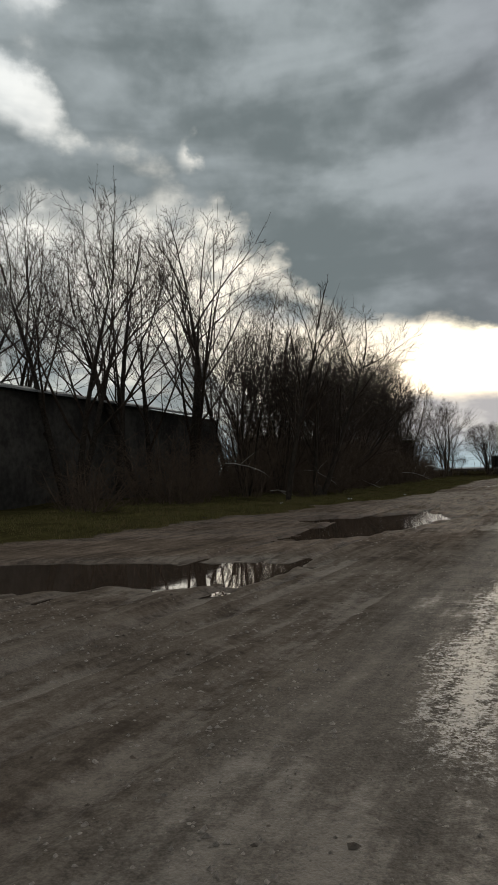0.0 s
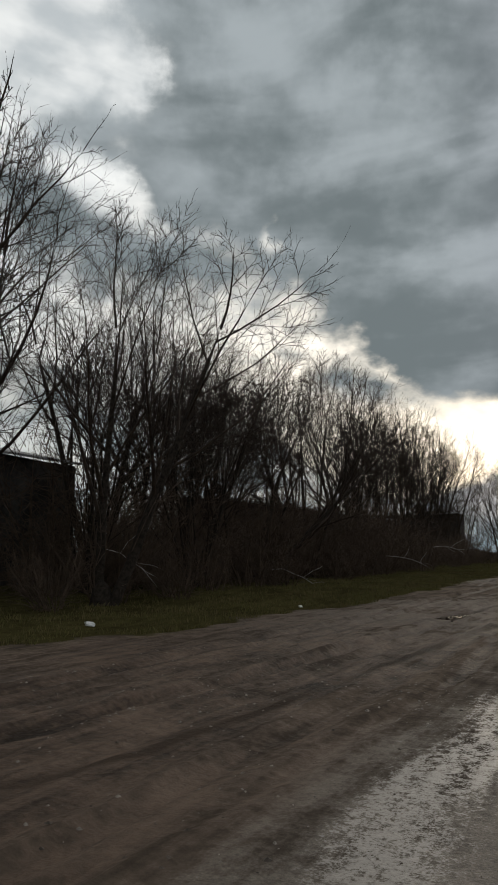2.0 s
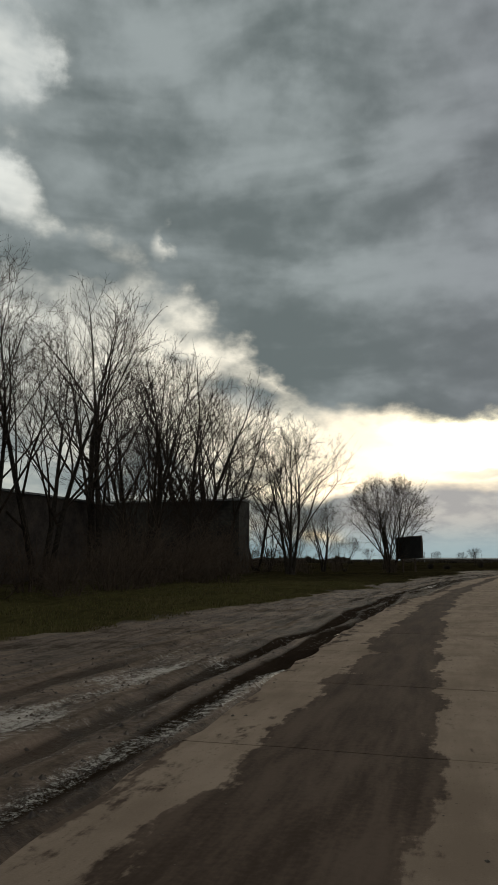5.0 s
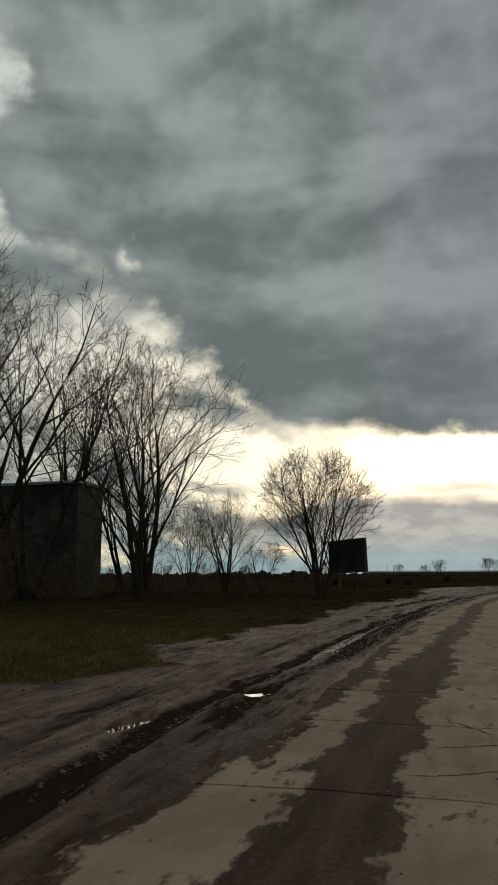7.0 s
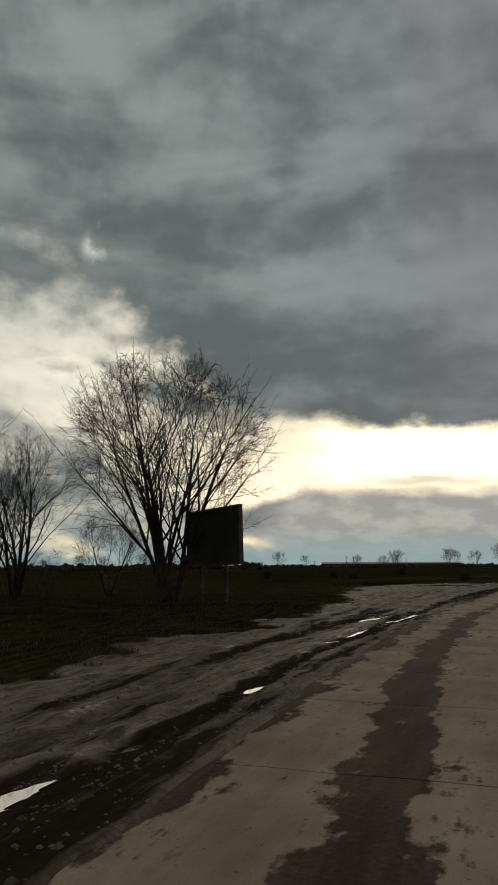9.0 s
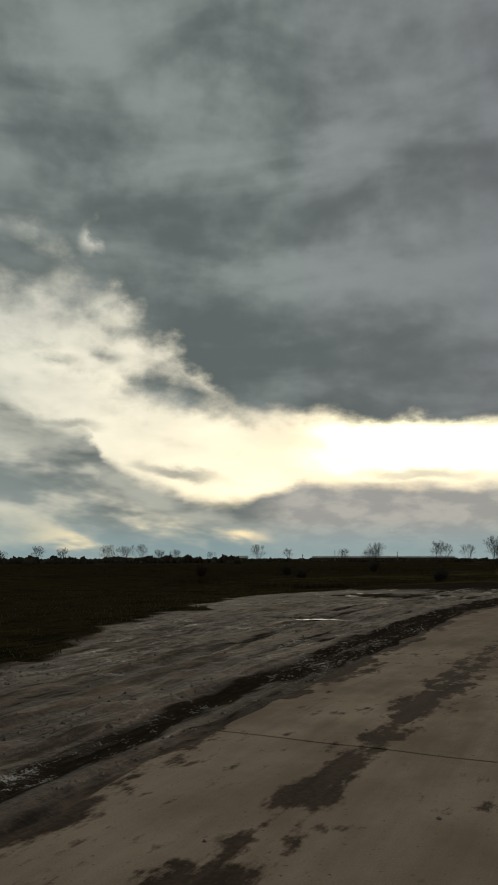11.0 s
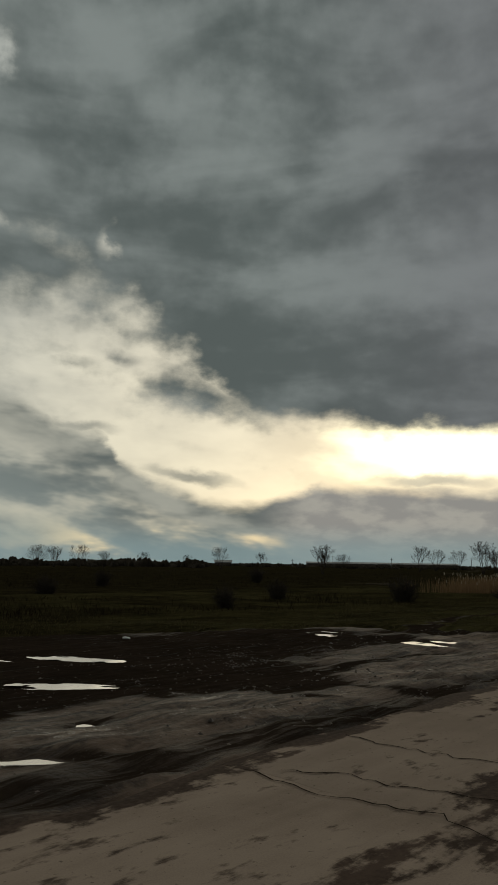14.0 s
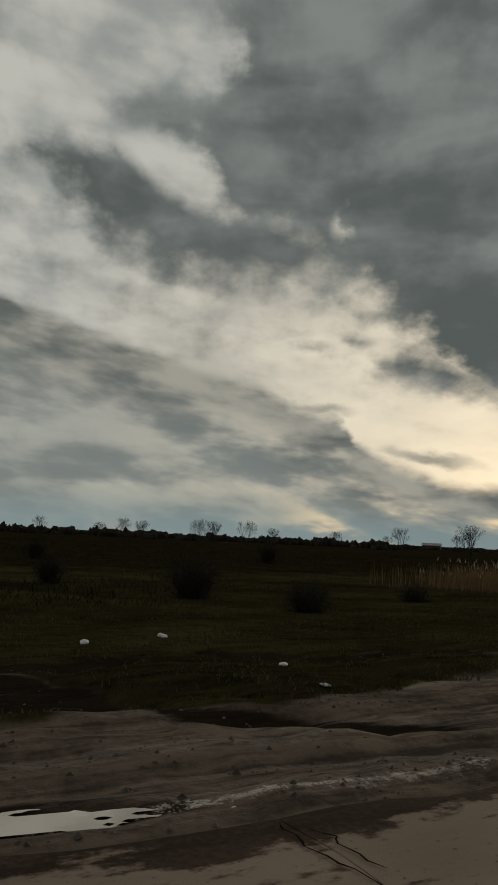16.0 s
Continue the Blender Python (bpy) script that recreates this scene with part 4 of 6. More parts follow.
# ---- the ground: one sheet from the road out to the horizon ----
def build_ground():
    ss = np.concatenate([np.arange(-12, 0, 0.5), np.arange(0, 55, 0.22), np.arange(55, 118, 0.2), np.arange(118, 190, 0.14), np.arange(190, 200, 0.2), np.arange(200, 228.01, 0.5)])
    oo = np.concatenate([np.arange(-34, -16, 1.0), np.arange(-16, -9, 0.30), np.arange(-9, 0.2, 0.095), np.arange(0.2, 4, 0.4), np.arange(4, 9.1, 1.0)])
    S, O = np.meshgrid(ss, oo, indexing="ij")
    S, O = S.ravel(), O.ravel()
    x, y, h, grassy, wet, stony = terrain(S, O)
    ns, no = len(ss), len(oo)
    idx = np.arange(ns * no).reshape(ns, no)
    quads = [np.stack([idx[:-1, :-1], idx[1:, :-1], idx[1:, 1:], idx[:-1, 1:]], -1).reshape(-1, 4)]
    # rings from the strip's rim to the horizon
    rim = np.concatenate([idx[:-1, 0], idx[-1, :-1], idx[1:, -1][::-1], idx[0, 1:][::-1]])
    rx, ry, rz = x[rim], y[rim], h[rim]
    cx, cy = 27.0, 92.0
    ang = np.unwrap(np.arctan2(ry - cy, rx - cx))
    far_a = np.linspace(ang[0], ang[0] - 2 * np.pi, len(rim), endpoint=False) if ang[-1] < ang[0] else np.linspace(ang[0], ang[0] + 2 * np.pi, len(rim), endpoint=False)
    far_a = 0.6 * ang + 0.4 * far_a
    R = 2600.0
    fx, fy = cx + R * np.cos(far_a), cy + R * np.sin(far_a)
    ws = np.concatenate([[0.0008, 0.002, 0.0035, 0.0055, 0.008, 0.011, 0.0145, 0.019, 0.024, 0.03, 0.038, 0.048], np.geomspace(0.06, 1.0, 16)])
    verts = [np.stack([x, y, h], -1)]
    att = [np.stack([grassy, wet, stony, S, O, film_of_water(S, O, x, y)], -1)]
    prev, base = rim, ns * no
    for w in ws:
        px, py = rx + (fx - rx) * w, ry + (fy - ry) * w
        d = np.hypot(px - rx, py - ry)
        k = fade(d, 0, 28)
        pz = rz * (1 - k) + plain_level(px, py) * k
        verts.append(np.stack([px, py, pz], -1))
        k = len(rim)
        gr = np.clip(0.85 + 0.35 * rough(px, py, 9.0, 33), 0, 1)
        att.append(np.stack([gr, np.full(k, 0.35), np.zeros(k), px + 1000, py, np.zeros(k)], -1))
        cur = base + np.arange(k)
        quads.append(np.stack([prev, cur, np.roll(cur, -1), np.roll(prev, -1)], -1))
        prev, base = cur, base + k
    V, F, A = np.concatenate(verts), np.concatenate(quads), np.concatenate(att)
    me = bpy.data.meshes.new("ground")
    me.vertices.add(len(V))
    me.vertices.foreach_set("co", V.ravel())
    me.loops.add(F.size)
    me.loops.foreach_set("vertex_index", F.ravel().astype(np.int32))
    me.polygons.add(len(F))
    me.polygons.foreach_set("loop_start", np.arange(0, F.size, 4, dtype=np.int32))
    me.polygons.foreach_set("use_smooth", np.ones(len(F), bool))
    me.update(calc_edges=True)
    bm = bmesh.new()
    bm.from_mesh(me)
    bmesh.ops.recalc_face_normals(bm, faces=bm.faces)
    if sum(f.normal.z for f in list(bm.faces)[:200]) < 0:
        bmesh.ops.reverse_faces(bm, faces=bm.faces)
    bm.to_mesh(me)
    bm.free()
    for k, name in enumerate(("grassy", "wet", "stony")):
        a = me.attributes.new(name, "FLOAT", "POINT")
        a.data.foreach_set("value", A[:, k].astype(np.float32))
    a = me.attributes.new("film", "FLOAT", "POINT")
    a.data.foreach_set("value", A[:, 5].astype(np.float32))
    a = me.attributes.new("plan", "FLOAT_VECTOR", "POINT")
    a.data.foreach_set("vector", np.stack([A[:, 3], A[:, 4], 0 * A[:, 3]], -1).astype(np.float32).ravel())
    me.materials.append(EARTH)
    return tagged(new("ground", me), "muddy rutted earth with puddles, grassy verges and open field", "ground", kind="structure")


ground = build_ground()


def level(x, y):
    """Height of the ground at a place near the road."""
    s, o = road_place(x, y)
    return float(terrain(np.array([s]), np.array([o]))[2][0])


def water_sheet(x, y, wet, cx, cy, z):
    """Level water over the cells of a grid of places that are wet."""
    cell = wet[:-1, :-1] & wet[1:, :-1] & wet[1:, 1:] & wet[:-1, 1:]
    three = (wet[:-1, :-1].astype(int) + wet[1:, :-1] + wet[1:, 1:] + wet[:-1, 1:]) == 3
    verts = np.stack([x.ravel() - cx, y.ravel() - cy, 0 * x.ravel()], -1)
    idx = np.arange(len(verts)).reshape(x.shape)
    faces = []
    for i, j in zip(*np.nonzero(cell | three)):
        ring = [(i, j), (i + 1, j), (i + 1, j + 1), (i, j + 1)]
        faces.append([int(idx[q]) for q in ring if wet[q]])
    used = sorted({q for f in faces for q in f})
    where = {q: n for n, q in enumerate(used)}
    me = mesh_of("puddle", [tuple(verts[q]) for q in used], [[where[q] for q in f] for f in faces], WATER)
    if me.polygons and me.polygons[0].normal.z < 0:
        me.flip_normals()
    ob = new("puddle", me)
    ob.location = (cx, cy, z)
    return tagged(ob, "shallow brown puddle lying in the rutted mud", "puddle", "puddles on the road")


def build_puddle(s, o, a, b, turn, depth):
    """A pool whose ragged shore breaks into tongues and islets where the ground rises through the water."""
    c, k = math.cos(radians(turn)), math.sin(radians(turn))
    cx, cy = spot_at(s, o)
    U, V = np.meshgrid(np.linspace(-1.45, 1.45, 65), np.linspace(-1.6, 1.6, 27), indexing="ij")
    su, ov = s + a * U * c - b * V * k, o + a * U * k + b * V * c
    x, y = on_road(su.ravel(), ov.ravel())
    x, y = x.reshape(su.shape), y.reshape(su.shape)
    h = terrain(su.ravel(), ov.ravel())[2].reshape(su.shape)
    rad = np.hypot(U, V)
    inner, rim = h[rad < 0.7], h[(rad > 1.1) & (rad < 1.35)]
    z = max(min(float(np.percentile(rim, 20)) - 0.1 * depth, -0.2 * depth), float(np.percentile(inner, 60)) + 0.006)
    ragged = 0.55 * rough(U * a + 9 * s, V * b * 4.0 + 9 * o, 0.30, 71) + 0.42 * rough(U * a + 9 * s, V * b * 6.0 + 9 * o, 0.12, 72)
    shore = np.maximum(rad - 1.05 + ragged, np.clip((h - z - 0.004) * 30, -0.6, 1.0))
    wet = shore < 0
    return water_sheet(x, y, wet, cx, cy, z)


def build_pool(s, o, a, b):
    """Standing water in a wide hollow, as far as the hollow lies below its level."""
    S, O = np.meshgrid(np.arange(s - a, s + a, 0.11), np.arange(o - b, o + b, 0.08), indexing="ij")
    x, y, h = [v.reshape(S.shape) for v in terrain(S.ravel(), O.ravel())[:3]]
    near = puddle_dip(S.ravel(), O.ravel(), x.ravel(), y.ravel())[1].reshape(S.shape)
    return water_sheet(x, y, (h < -0.02) & (near > 0.22), *spot_at(s, o), -0.05)


for row in PUDDLES:
    if row[3] < 1:
        build_puddle(*row)
build_pool(9.6, -7.2, 5.0, 5.0)
build_pool(22.6, -4.9, 6.5, 3.2)

# ---- sheds behind the trees ----
DIR = 21.0   # the sheds stand along the first stretch of road, at this bearing


def shed_frame(s, o):
    b = radians(DIR)
    return s * math.sin(b) + o * math.cos(b), s * math.cos(b) - o * math.sin(b)


def wall_with_gaps(name, length, height, gaps, mat, parent, m, thick=0.35):
    """An upright wall along x, its face at y = 0, with openings (x0, x1, z0, z1) right through it."""
    bm = bmesh.new()
    xs = sorted({0.0, length, *[g[0] for g in gaps], *[g[1] for g in gaps]})
    for a, b in zip(xs, xs[1:]):
        mid = (a + b) / 2
        z = 0.0
        for g in sorted([g for g in gaps if g[0] <= mid <= g[1]], key=lambda g: g[2]):
            if g[2] > z:
                box_into(bm, (a, 0, z), (b, thick, g[2]))
            z = g[3]
        if z < height:
            box_into(bm, (a, 0, z), (b, thick, height))
    bmesh.ops.remove_doubles(bm, verts=bm.verts, dist=0.0005)
    bmesh.ops.transform(bm, matrix=m, verts=bm.verts)
    return part(name, bm, mat, parent)


def build_shed(name, s0, s1, o, depth, eave, rise, wall_mat, label, gaps=(), over=0.35, lean=False):
    x, y = shed_frame(s0, o)
    ob = thing(name, x, y, -0.15, 90 - DIR)
    n = s1 - s0
    wall_with_gaps("front_wall", n, eave, list(gaps), wall_mat, ob, Matrix.Identity(4))
    wall_with_gaps("back_wall", n, eave + (rise if lean else 0), [], wall_mat, ob, pose(0, depth - 0.35, 0))
    for px in (0.0, n - 0.35):
        bm = bmesh.new()
        top = [(0.36, eave), (depth - 0.36, eave + (rise if lean else 0))]
        if not lean:
            top.insert(1, (depth / 2, eave + rise))
        prof = [(0.36, 0.0)] + top + [(depth - 0.36, 0.0)]
        a = [bm.verts.new((px, u, v)) for u, v in prof]
        b = [bm.verts.new((px + 0.35, u, v)) for u, v in prof]
        k = len(prof)
        bm.faces.new(a)
        bm.faces.new(b[::-1])
        for i in range(k):
            bm.faces.new((a[i], b[i], b[(i + 1) % k], a[(i + 1) % k]))
        bmesh.ops.recalc_face_normals(bm, faces=bm.faces)
        part("end_wall", bm, wall_mat, ob)
    slopes = [((-over, eave - 0.02), (depth + over, eave + rise))] if lean else [((-over, eave - 0.02), (depth / 2, eave + rise + 0.1)), ((depth + over, eave - 0.02), (depth / 2, eave + rise + 0.1))]
    for (u0, v0), (u1, v1) in slopes:
        bm = bmesh.new()
        ribs = max(4, int(n / 1.1))
        lo = [[bm.verts.new((-over + (n + 2 * over) * i / ribs, u, v + (0.02 if i % 2 else 0.0))) for u, v in ((u0, v0 + 0.04), (u1, v1 + 0.04))] for i in range(ribs + 1)]
        hi = [[bm.verts.new(q.co + Vector((0, 0, 0.10))) for q in pair] for pair in lo]
        for i in range(ribs):
            for g in (lo, hi):
                bm.faces.new((g[i][0], g[i + 1][0], g[i + 1][1], g[i][1]))
            for e in (0, 1):
                bm.faces.new((lo[i][e], lo[i + 1][e], hi[i + 1][e], hi[i][e]))
        for i in (0, ribs):
            bm.faces.new((lo[i][0], lo[i][1], hi[i][1], hi[i][0]))
        bmesh.ops.recalc_face_normals(bm, faces=bm.faces)
        part("roof", bm, ROOFING, ob, "weathered grey sheet roof")
    return tagged(ob, label, "shed")


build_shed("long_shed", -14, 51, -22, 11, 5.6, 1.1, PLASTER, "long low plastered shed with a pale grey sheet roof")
build_shed("low_shed", 64, 104, -20.5, 4, 4.7, 0.2, BRICK, "low dark flat-roofed shed behind bare trees", lean=True, over=0.15)


def build_block():
    x, y = shed_frame(121.5, -31.2)
    ob = thing("corner_block", x, y, -0.15, -DIR)
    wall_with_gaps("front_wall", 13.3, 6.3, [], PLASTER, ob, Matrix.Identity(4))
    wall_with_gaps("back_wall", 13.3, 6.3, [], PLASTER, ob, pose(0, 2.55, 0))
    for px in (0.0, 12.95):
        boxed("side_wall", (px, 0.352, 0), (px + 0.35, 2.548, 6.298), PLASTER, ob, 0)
    boxed("roof", (-0.12, -0.12, 6.302), (13.42, 3.02, 6.46), ROOFING, ob, 0.02, label="flat grey roof slab")
    boxed("plinth", (0.0, -0.06, 0.0), (13.3, -0.002, 0.7), BRICK, ob, 0.01)
    return tagged(ob, "tall dark block with peeling plaster beside bare trees", "building")


build_block()


# ---- the roadside sign ----
def build_sign():
    a, b = Vector((41.88, 126.45, 0)), Vector((43.44, 123.5, 0))
    run = b - a
    n = run.length
    base = (a + b) / 2
    ob = thing("roadside_sign", base.x, base.y, 0.0, math.degrees(math.atan2(run.y, run.x)))
    tilt = pose(0, 0, 2.33, 0, -2.0, 0)
    boxed("panel", (-n / 2, -0.05, -1.0), (n / 2, 0.05, 1.0), PANEL, ob, 0.012, tilt, "blank dark sheet panel")
    for z in (-0.985, 0.985):
        boxed("frame_rail", (-n / 2 - 0.04, -0.085, z - 0.035), (n / 2 + 0.04, 0.085, z + 0.035), STEEL, ob, 0.006, tilt)
    for x in (-n / 2 - 0.012, n / 2 + 0.012):
        boxed("frame_stile", (x - 0.03, -0.083, -0.948), (x + 0.03, 0.083, 0.948), STEEL, ob, 0.006, tilt)
    for x in (-0.30 * n, 0.18 * n):
        boxed("post", (x - 0.06, 0.09, -0.3), (x + 0.06, 0.21, 2.9), STEEL, ob, 0.012, label="rusty square steel post")
    return tagged(ob, "dark blank sign panel on two rusty posts in the verge", "sign")


build_sign()


# ---- bare trees ----
class Wood:
    """Gathers tapering limbs into one mesh."""

    def __init__(self):
        self.v, self.f = [], []

    def limb(self, pts, radii, sides):
        start = len(self.v)
        ref = Vector((0.31, 0.77, 0.55))
        for k, (p, r) in enumerate(zip(pts, radii)):
            d = (pts[min(k + 1, len(pts) - 1)] - pts[max(k - 1, 0)]).normalized()
            u = d.cross(ref).normalized()
            w = d.cross(u)
            if k == len(pts) - 1:
                self.v.append(tuple(p))
                continue
            for i in range(sides):
                t = 2 * math.pi * i / sides
                self.v.append(tuple(p + (u * math.cos(t) + w * math.sin(t)) * r))
        for k in range(len(pts) - 2):
            for i in range(sides):
                a, b = start + k * sides + i, start + k * sides + (i + 1) % sides
                self.f.append((a, b, b + sides, a + sides))
        tip, last = len(self.v) - 1, start + (len(pts) - 2) * sides
        for i in range(sides):
            self.f.append((last + i, last + (i + 1) % sides, tip))


def bend(rng, p, d, length, n, wander, lift):
    """The points of a limb that wanders and turns upwards (or droops, with a negative lift)."""
    pts = [p.copy()]
    for k in range(n):
        d = (d + Vector((rng.gauss(0, wander), rng.gauss(0, wander), rng.gauss(0, wander * 0.7) + lift))).normalized()
        p = p + d * (length / n)
        pts.append(p.copy())
    return pts


def aside(rng, d, angle, turn):
    u = d.orthogonal().normalized()
    return Matrix.Rotation(turn, 3, d) @ (Matrix.Rotation(angle, 3, u) @ d)


def tree_meshes(name, seed, height, stems, spread, counts, lean=(0, 0), droop=0.0, split=0.22, trunk_r=None, twig=0.006, wide=0.34):
    """Trunk and crown of a bare tree of several rising stems with fine ascending twigs."""
    rng = random.Random(seed)
    trunk, crown = Wood(), Wood()
    r0 = trunk_r or height * 0.016

    def grow(p, d, length, r, depth):
        n = (6, 5, 3, 2, 1)[depth]
        lift = (0.03, 0.05, 0.06, 0.04 - droop, 0.02 - 2 * droop)[depth]
        pts = bend(rng, p, d, length, n, (0.06, 0.085, 0.10, 0.12, 0.12)[depth], lift)
        end = r * (0.30, 0.30, 0.35, 0.4, 0.5)[depth]
        radii = [r + (end - r) * k / n for k in range(n + 1)]
        (trunk if depth == 0 else crown).limb(pts, radii, (8, 6, 4, 3, 3)[depth])
        if depth == 4:
            return
        turn = rng.uniform(0, 6.28)
        c = counts[depth]
        for i in range(c):
            t = (0.28 + 0.72 * (i + rng.uniform(0.1, 0.9)) / c) if depth else (split + (1 - split) * (i + rng.uniform(0.2, 0.8)) / c)
            k = min(int(t * n), n - 1)
            q = pts[k].lerp(pts[k + 1], t * n - k)
            dd = (pts[k + 1] - pts[k]).normalized()
            turn += 2.4 + rng.uniform(-0.5, 0.5)
            ang = radians(rng.uniform(*((22, 46), (25, 50), (26, 54), (22, 54))[depth]))
            ln = length * (1.12 - 0.62 * t) * rng.uniform(*((0.55, 0.85), (0.48, 0.74), (0.46, 0.74), (0.55, 0.95))[depth])
            for shrink in range(7):
                e = q + aside(rng, dd, ang, turn) * ln
                ex, ey, ez = (e.x - lean[0] * e.z) / (wide * height), (e.y - lean[1] * e.z) / (wide * height), (e.z / height - 0.55) / 0.45
                if ex * ex + ey * ey + ez * ez < 1.0 + 0.12 * rng.uniform(-1, 1):
                    break
                ln *= 0.78
            rr = max((r + (end - r) * t) * rng.uniform(0.42, 0.62), twig * (1.0 if depth == 3 else 1.5))
            grow(q, aside(rng, dd, ang, turn), ln, rr, depth + 1)
        # the limb goes on in a fine leader
        e = pts[-1]
        if depth < 3 and e.z < (0.9, 0.9, 0.9)[depth] * height and (depth or e.z < 0.8 * height):
            grow(pts[-1] - (pts[-1] - pts[-2]) * 0.05, (pts[-1] - pts[-2]).normalized(), min(length * 0.36, 0.9 * (height - e.z) + 0.1), max(end * 0.9, twig), depth + 1)

    for k in range(stems):
        t = 6.283 * k / stems + rng.uniform(-0.4, 0.4)
        tilt = spread * rng.uniform(0.5, 1.1) if stems > 1 else spread * 0.3
        d = Vector((math.cos(t) * tilt + lean[0], math.sin(t) * tilt + lean[1], 1)).normalized()
        p = Vector((math.cos(t), math.sin(t), 0)) * (r0 * (0.9 if stems > 1 else 0)) + Vector((0, 0, -0.25))
        grow(p, d, height * rng.uniform(0.66, 0.78), r0 * rng.uniform(0.75, 1.0) * (1 if stems < 3 else 0.8), 0)
    if stems > 1:
        p0 = Vector((0, 0, -0.3))
        trunk.limb([p0, Vector((0, 0, 0.1)), Vector((0, 0, 0.55)), Vector((0, 0, 0.8))], [r0 * 2.0, r0 * 1.7, r0 * 1.2, r0 * 0.8], 9)
    return (mesh_of(name + "_trunk", trunk.v, trunk.f, BARK, True), mesh_of(name + "_crown", crown.v, crown.f, TWIG, True))


KINDS = {
    "tall": tree_meshes("tall", 3, 16.0, 2, 0.17, (9, 6, 5, 4), twig=0.0075, wide=0.34),
    "vase": tree_meshes("vase", 8, 15.0, 3, 0.27, (7, 6, 5, 4), twig=0.0075, wide=0.40),
    "leaning": tree_meshes("leaning", 21, 12.5, 2, 0.20, (8, 6, 5, 4), lean=(0.24, 0.06), twig=0.007, wide=0.40),
    "spreading": tree_meshes("spreading", 34, 13.0, 4, 0.40, (6, 6, 5, 4), split=0.25, twig=0.007, wide=0.52),
    "round": tree_meshes("round", 27, 14.0, 3, 0.36, (8, 7, 6, 4), split=0.24, trunk_r=0.20, twig=0.0075, wide=0.45),
    "arching": tree_meshes("arching", 40, 11.5, 2, 0.30, (7, 6, 5, 4), lean=(0.50, 0.10), split=0.2, trunk_r=0.20, twig=0.0075, wide=0.50),
    "slender": tree_meshes("slender", 55, 13.0, 1, 0.2, (12, 6, 6, 4), split=0.3, twig=0.007, wide=0.30),
    "scrub": tree_meshes("scrub", 72, 9.0, 5, 0.36, (5, 5, 5, 3), split=0.12, trunk_r=0.10, twig=0.009, wide=0.48),
    "weeping": tree_meshes("weeping", 13, 8.4, 7, 0.34, (8, 6, 6, 5), droop=0.08, split=0.08, trunk_r=0.13, twig=0.0052, wide=0.45),
    "broad": tree_meshes("broad", 47, 12.6, 4, 0.28, (8, 6, 5, 5), split=0.16, trunk_r=0.21, twig=0.007, wide=0.46),
    "distant": tree_meshes("distant", 64, 6.6, 5, 0.42, (5, 4, 4, 2), split=0.3, trunk_r=0.11, twig=0.012, wide=0.48),
    "far_fan": tree_meshes("far_fan", 91, 7.0, 3, 0.34, (6, 5, 4, 2), split=0.35, trunk_r=0.12, twig=0.012, wide=0.44),
    "small": tree_meshes("small", 89, 6.6, 2, 0.30, (8, 7, 6, 4), split=0.2, twig=0.006, wide=0.46),
}


def plant(kind, x, y, scale, turn, label, group="trees along the road", z=None, name="bare_tree"):
    ob = thing(name, x, y, (level(x, y) if z is None else z), turn, scale)
    for part_name, me in zip(("trunk", "crown"), KINDS[kind]):
        p = new(part_name, me)
        p.parent = ob
    return tagged(ob, label, "tree", group)


BARE = "bare winter tree with dark forked trunk and fine twigs"
# trees behind the sheds and in the thicket: kind, s, o, scale, turn
ROW = [("tall", 16, -33.5, 1.3, 20), ("vase", 23, -34, 1.35, 140), ("tall", 29, -34.5, 1.35, 250), ("vase", 36, -34, 1.3, 10), ("spreading", 31, -34, 1.35, 70), ("vase", 41, -34, 1.3, 70), ("tall", 43.5, -20.3, 1.2, 300), ("leaning", 37, -20.4, 1.2, 200), ("vase", 29.5, -20.3, 1.05, 60), ("slender", 33.5, -20.2, 1.25, 160),
       ("vase", 51.5, -21, 1.1, 80), ("slender", 32.5, -10.6, 0.85, 80), ("leaning", 39.2, -11.0, 0.92, 8), ("scrub", 36, -14, 1.0, 0), ("scrub", 42.5, -14.2, 1.0, 200), ("scrub", 46, -12.4, 0.95, 90), ("leaning", 47.5, -13.6, 0.75, 350), ("scrub", 57, -17.8, 1.2, 170), ("vase", 57, -21, 1.0, 190), ("tall", 61, -21, 0.95, 60), ("vase", 71, -15.5, 0.95, 150)]
ROW += [("arching", 53.2, -13.4, 0.98, 20), ("slender", 49, -17, 0.9, 30), ("scrub", 53, -15, 1.0, 330), ("spreading", 60, -14, 0.9, 160), 
        ("round", 68, -17.3, 1.06, 100), ("slender", 74, -15, 0.85, 220), ("vase", 76.5, -17, 0.85, 280), ("scrub", 81, -16, 0.9, 60), ("vase", 80.5, -19, 1.0, 15)]
ROW += [("tall", 87.3, -18.8, 1.0, 190), ("vase", 94.4, -18.9, 1.0, 95), ("slender", 91, -19.2, 1.0, 10), ("tall", 99.5, -19, 1.1, 130), ("vase", 105.5, -19.5, 1.0, 260), ("tall", 110.5, -20.5, 1.05, 310), ("vase", 115.5, -20, 1.2, 20),
        ("spreading", 118.5, -19, 1.2, 180), ("scrub", 102, -17.5, 0.8, 60), ("scrub", 107.5, -17, 0.8, 160), ("tall", 129, -22.5, 1.05, 75), ("spreading", 131.5, -19.5, 0.9, 215), ("vase", 127, -32, 1.05, 340)]
ROW += [("scrub", 52.5, -16.8, 1.15, 250)]
for kind, s, o, k, turn in ROW:
    x, y = shed_frame(s, o)
    plant(kind, x, y, k, turn, BARE, z=0.0)

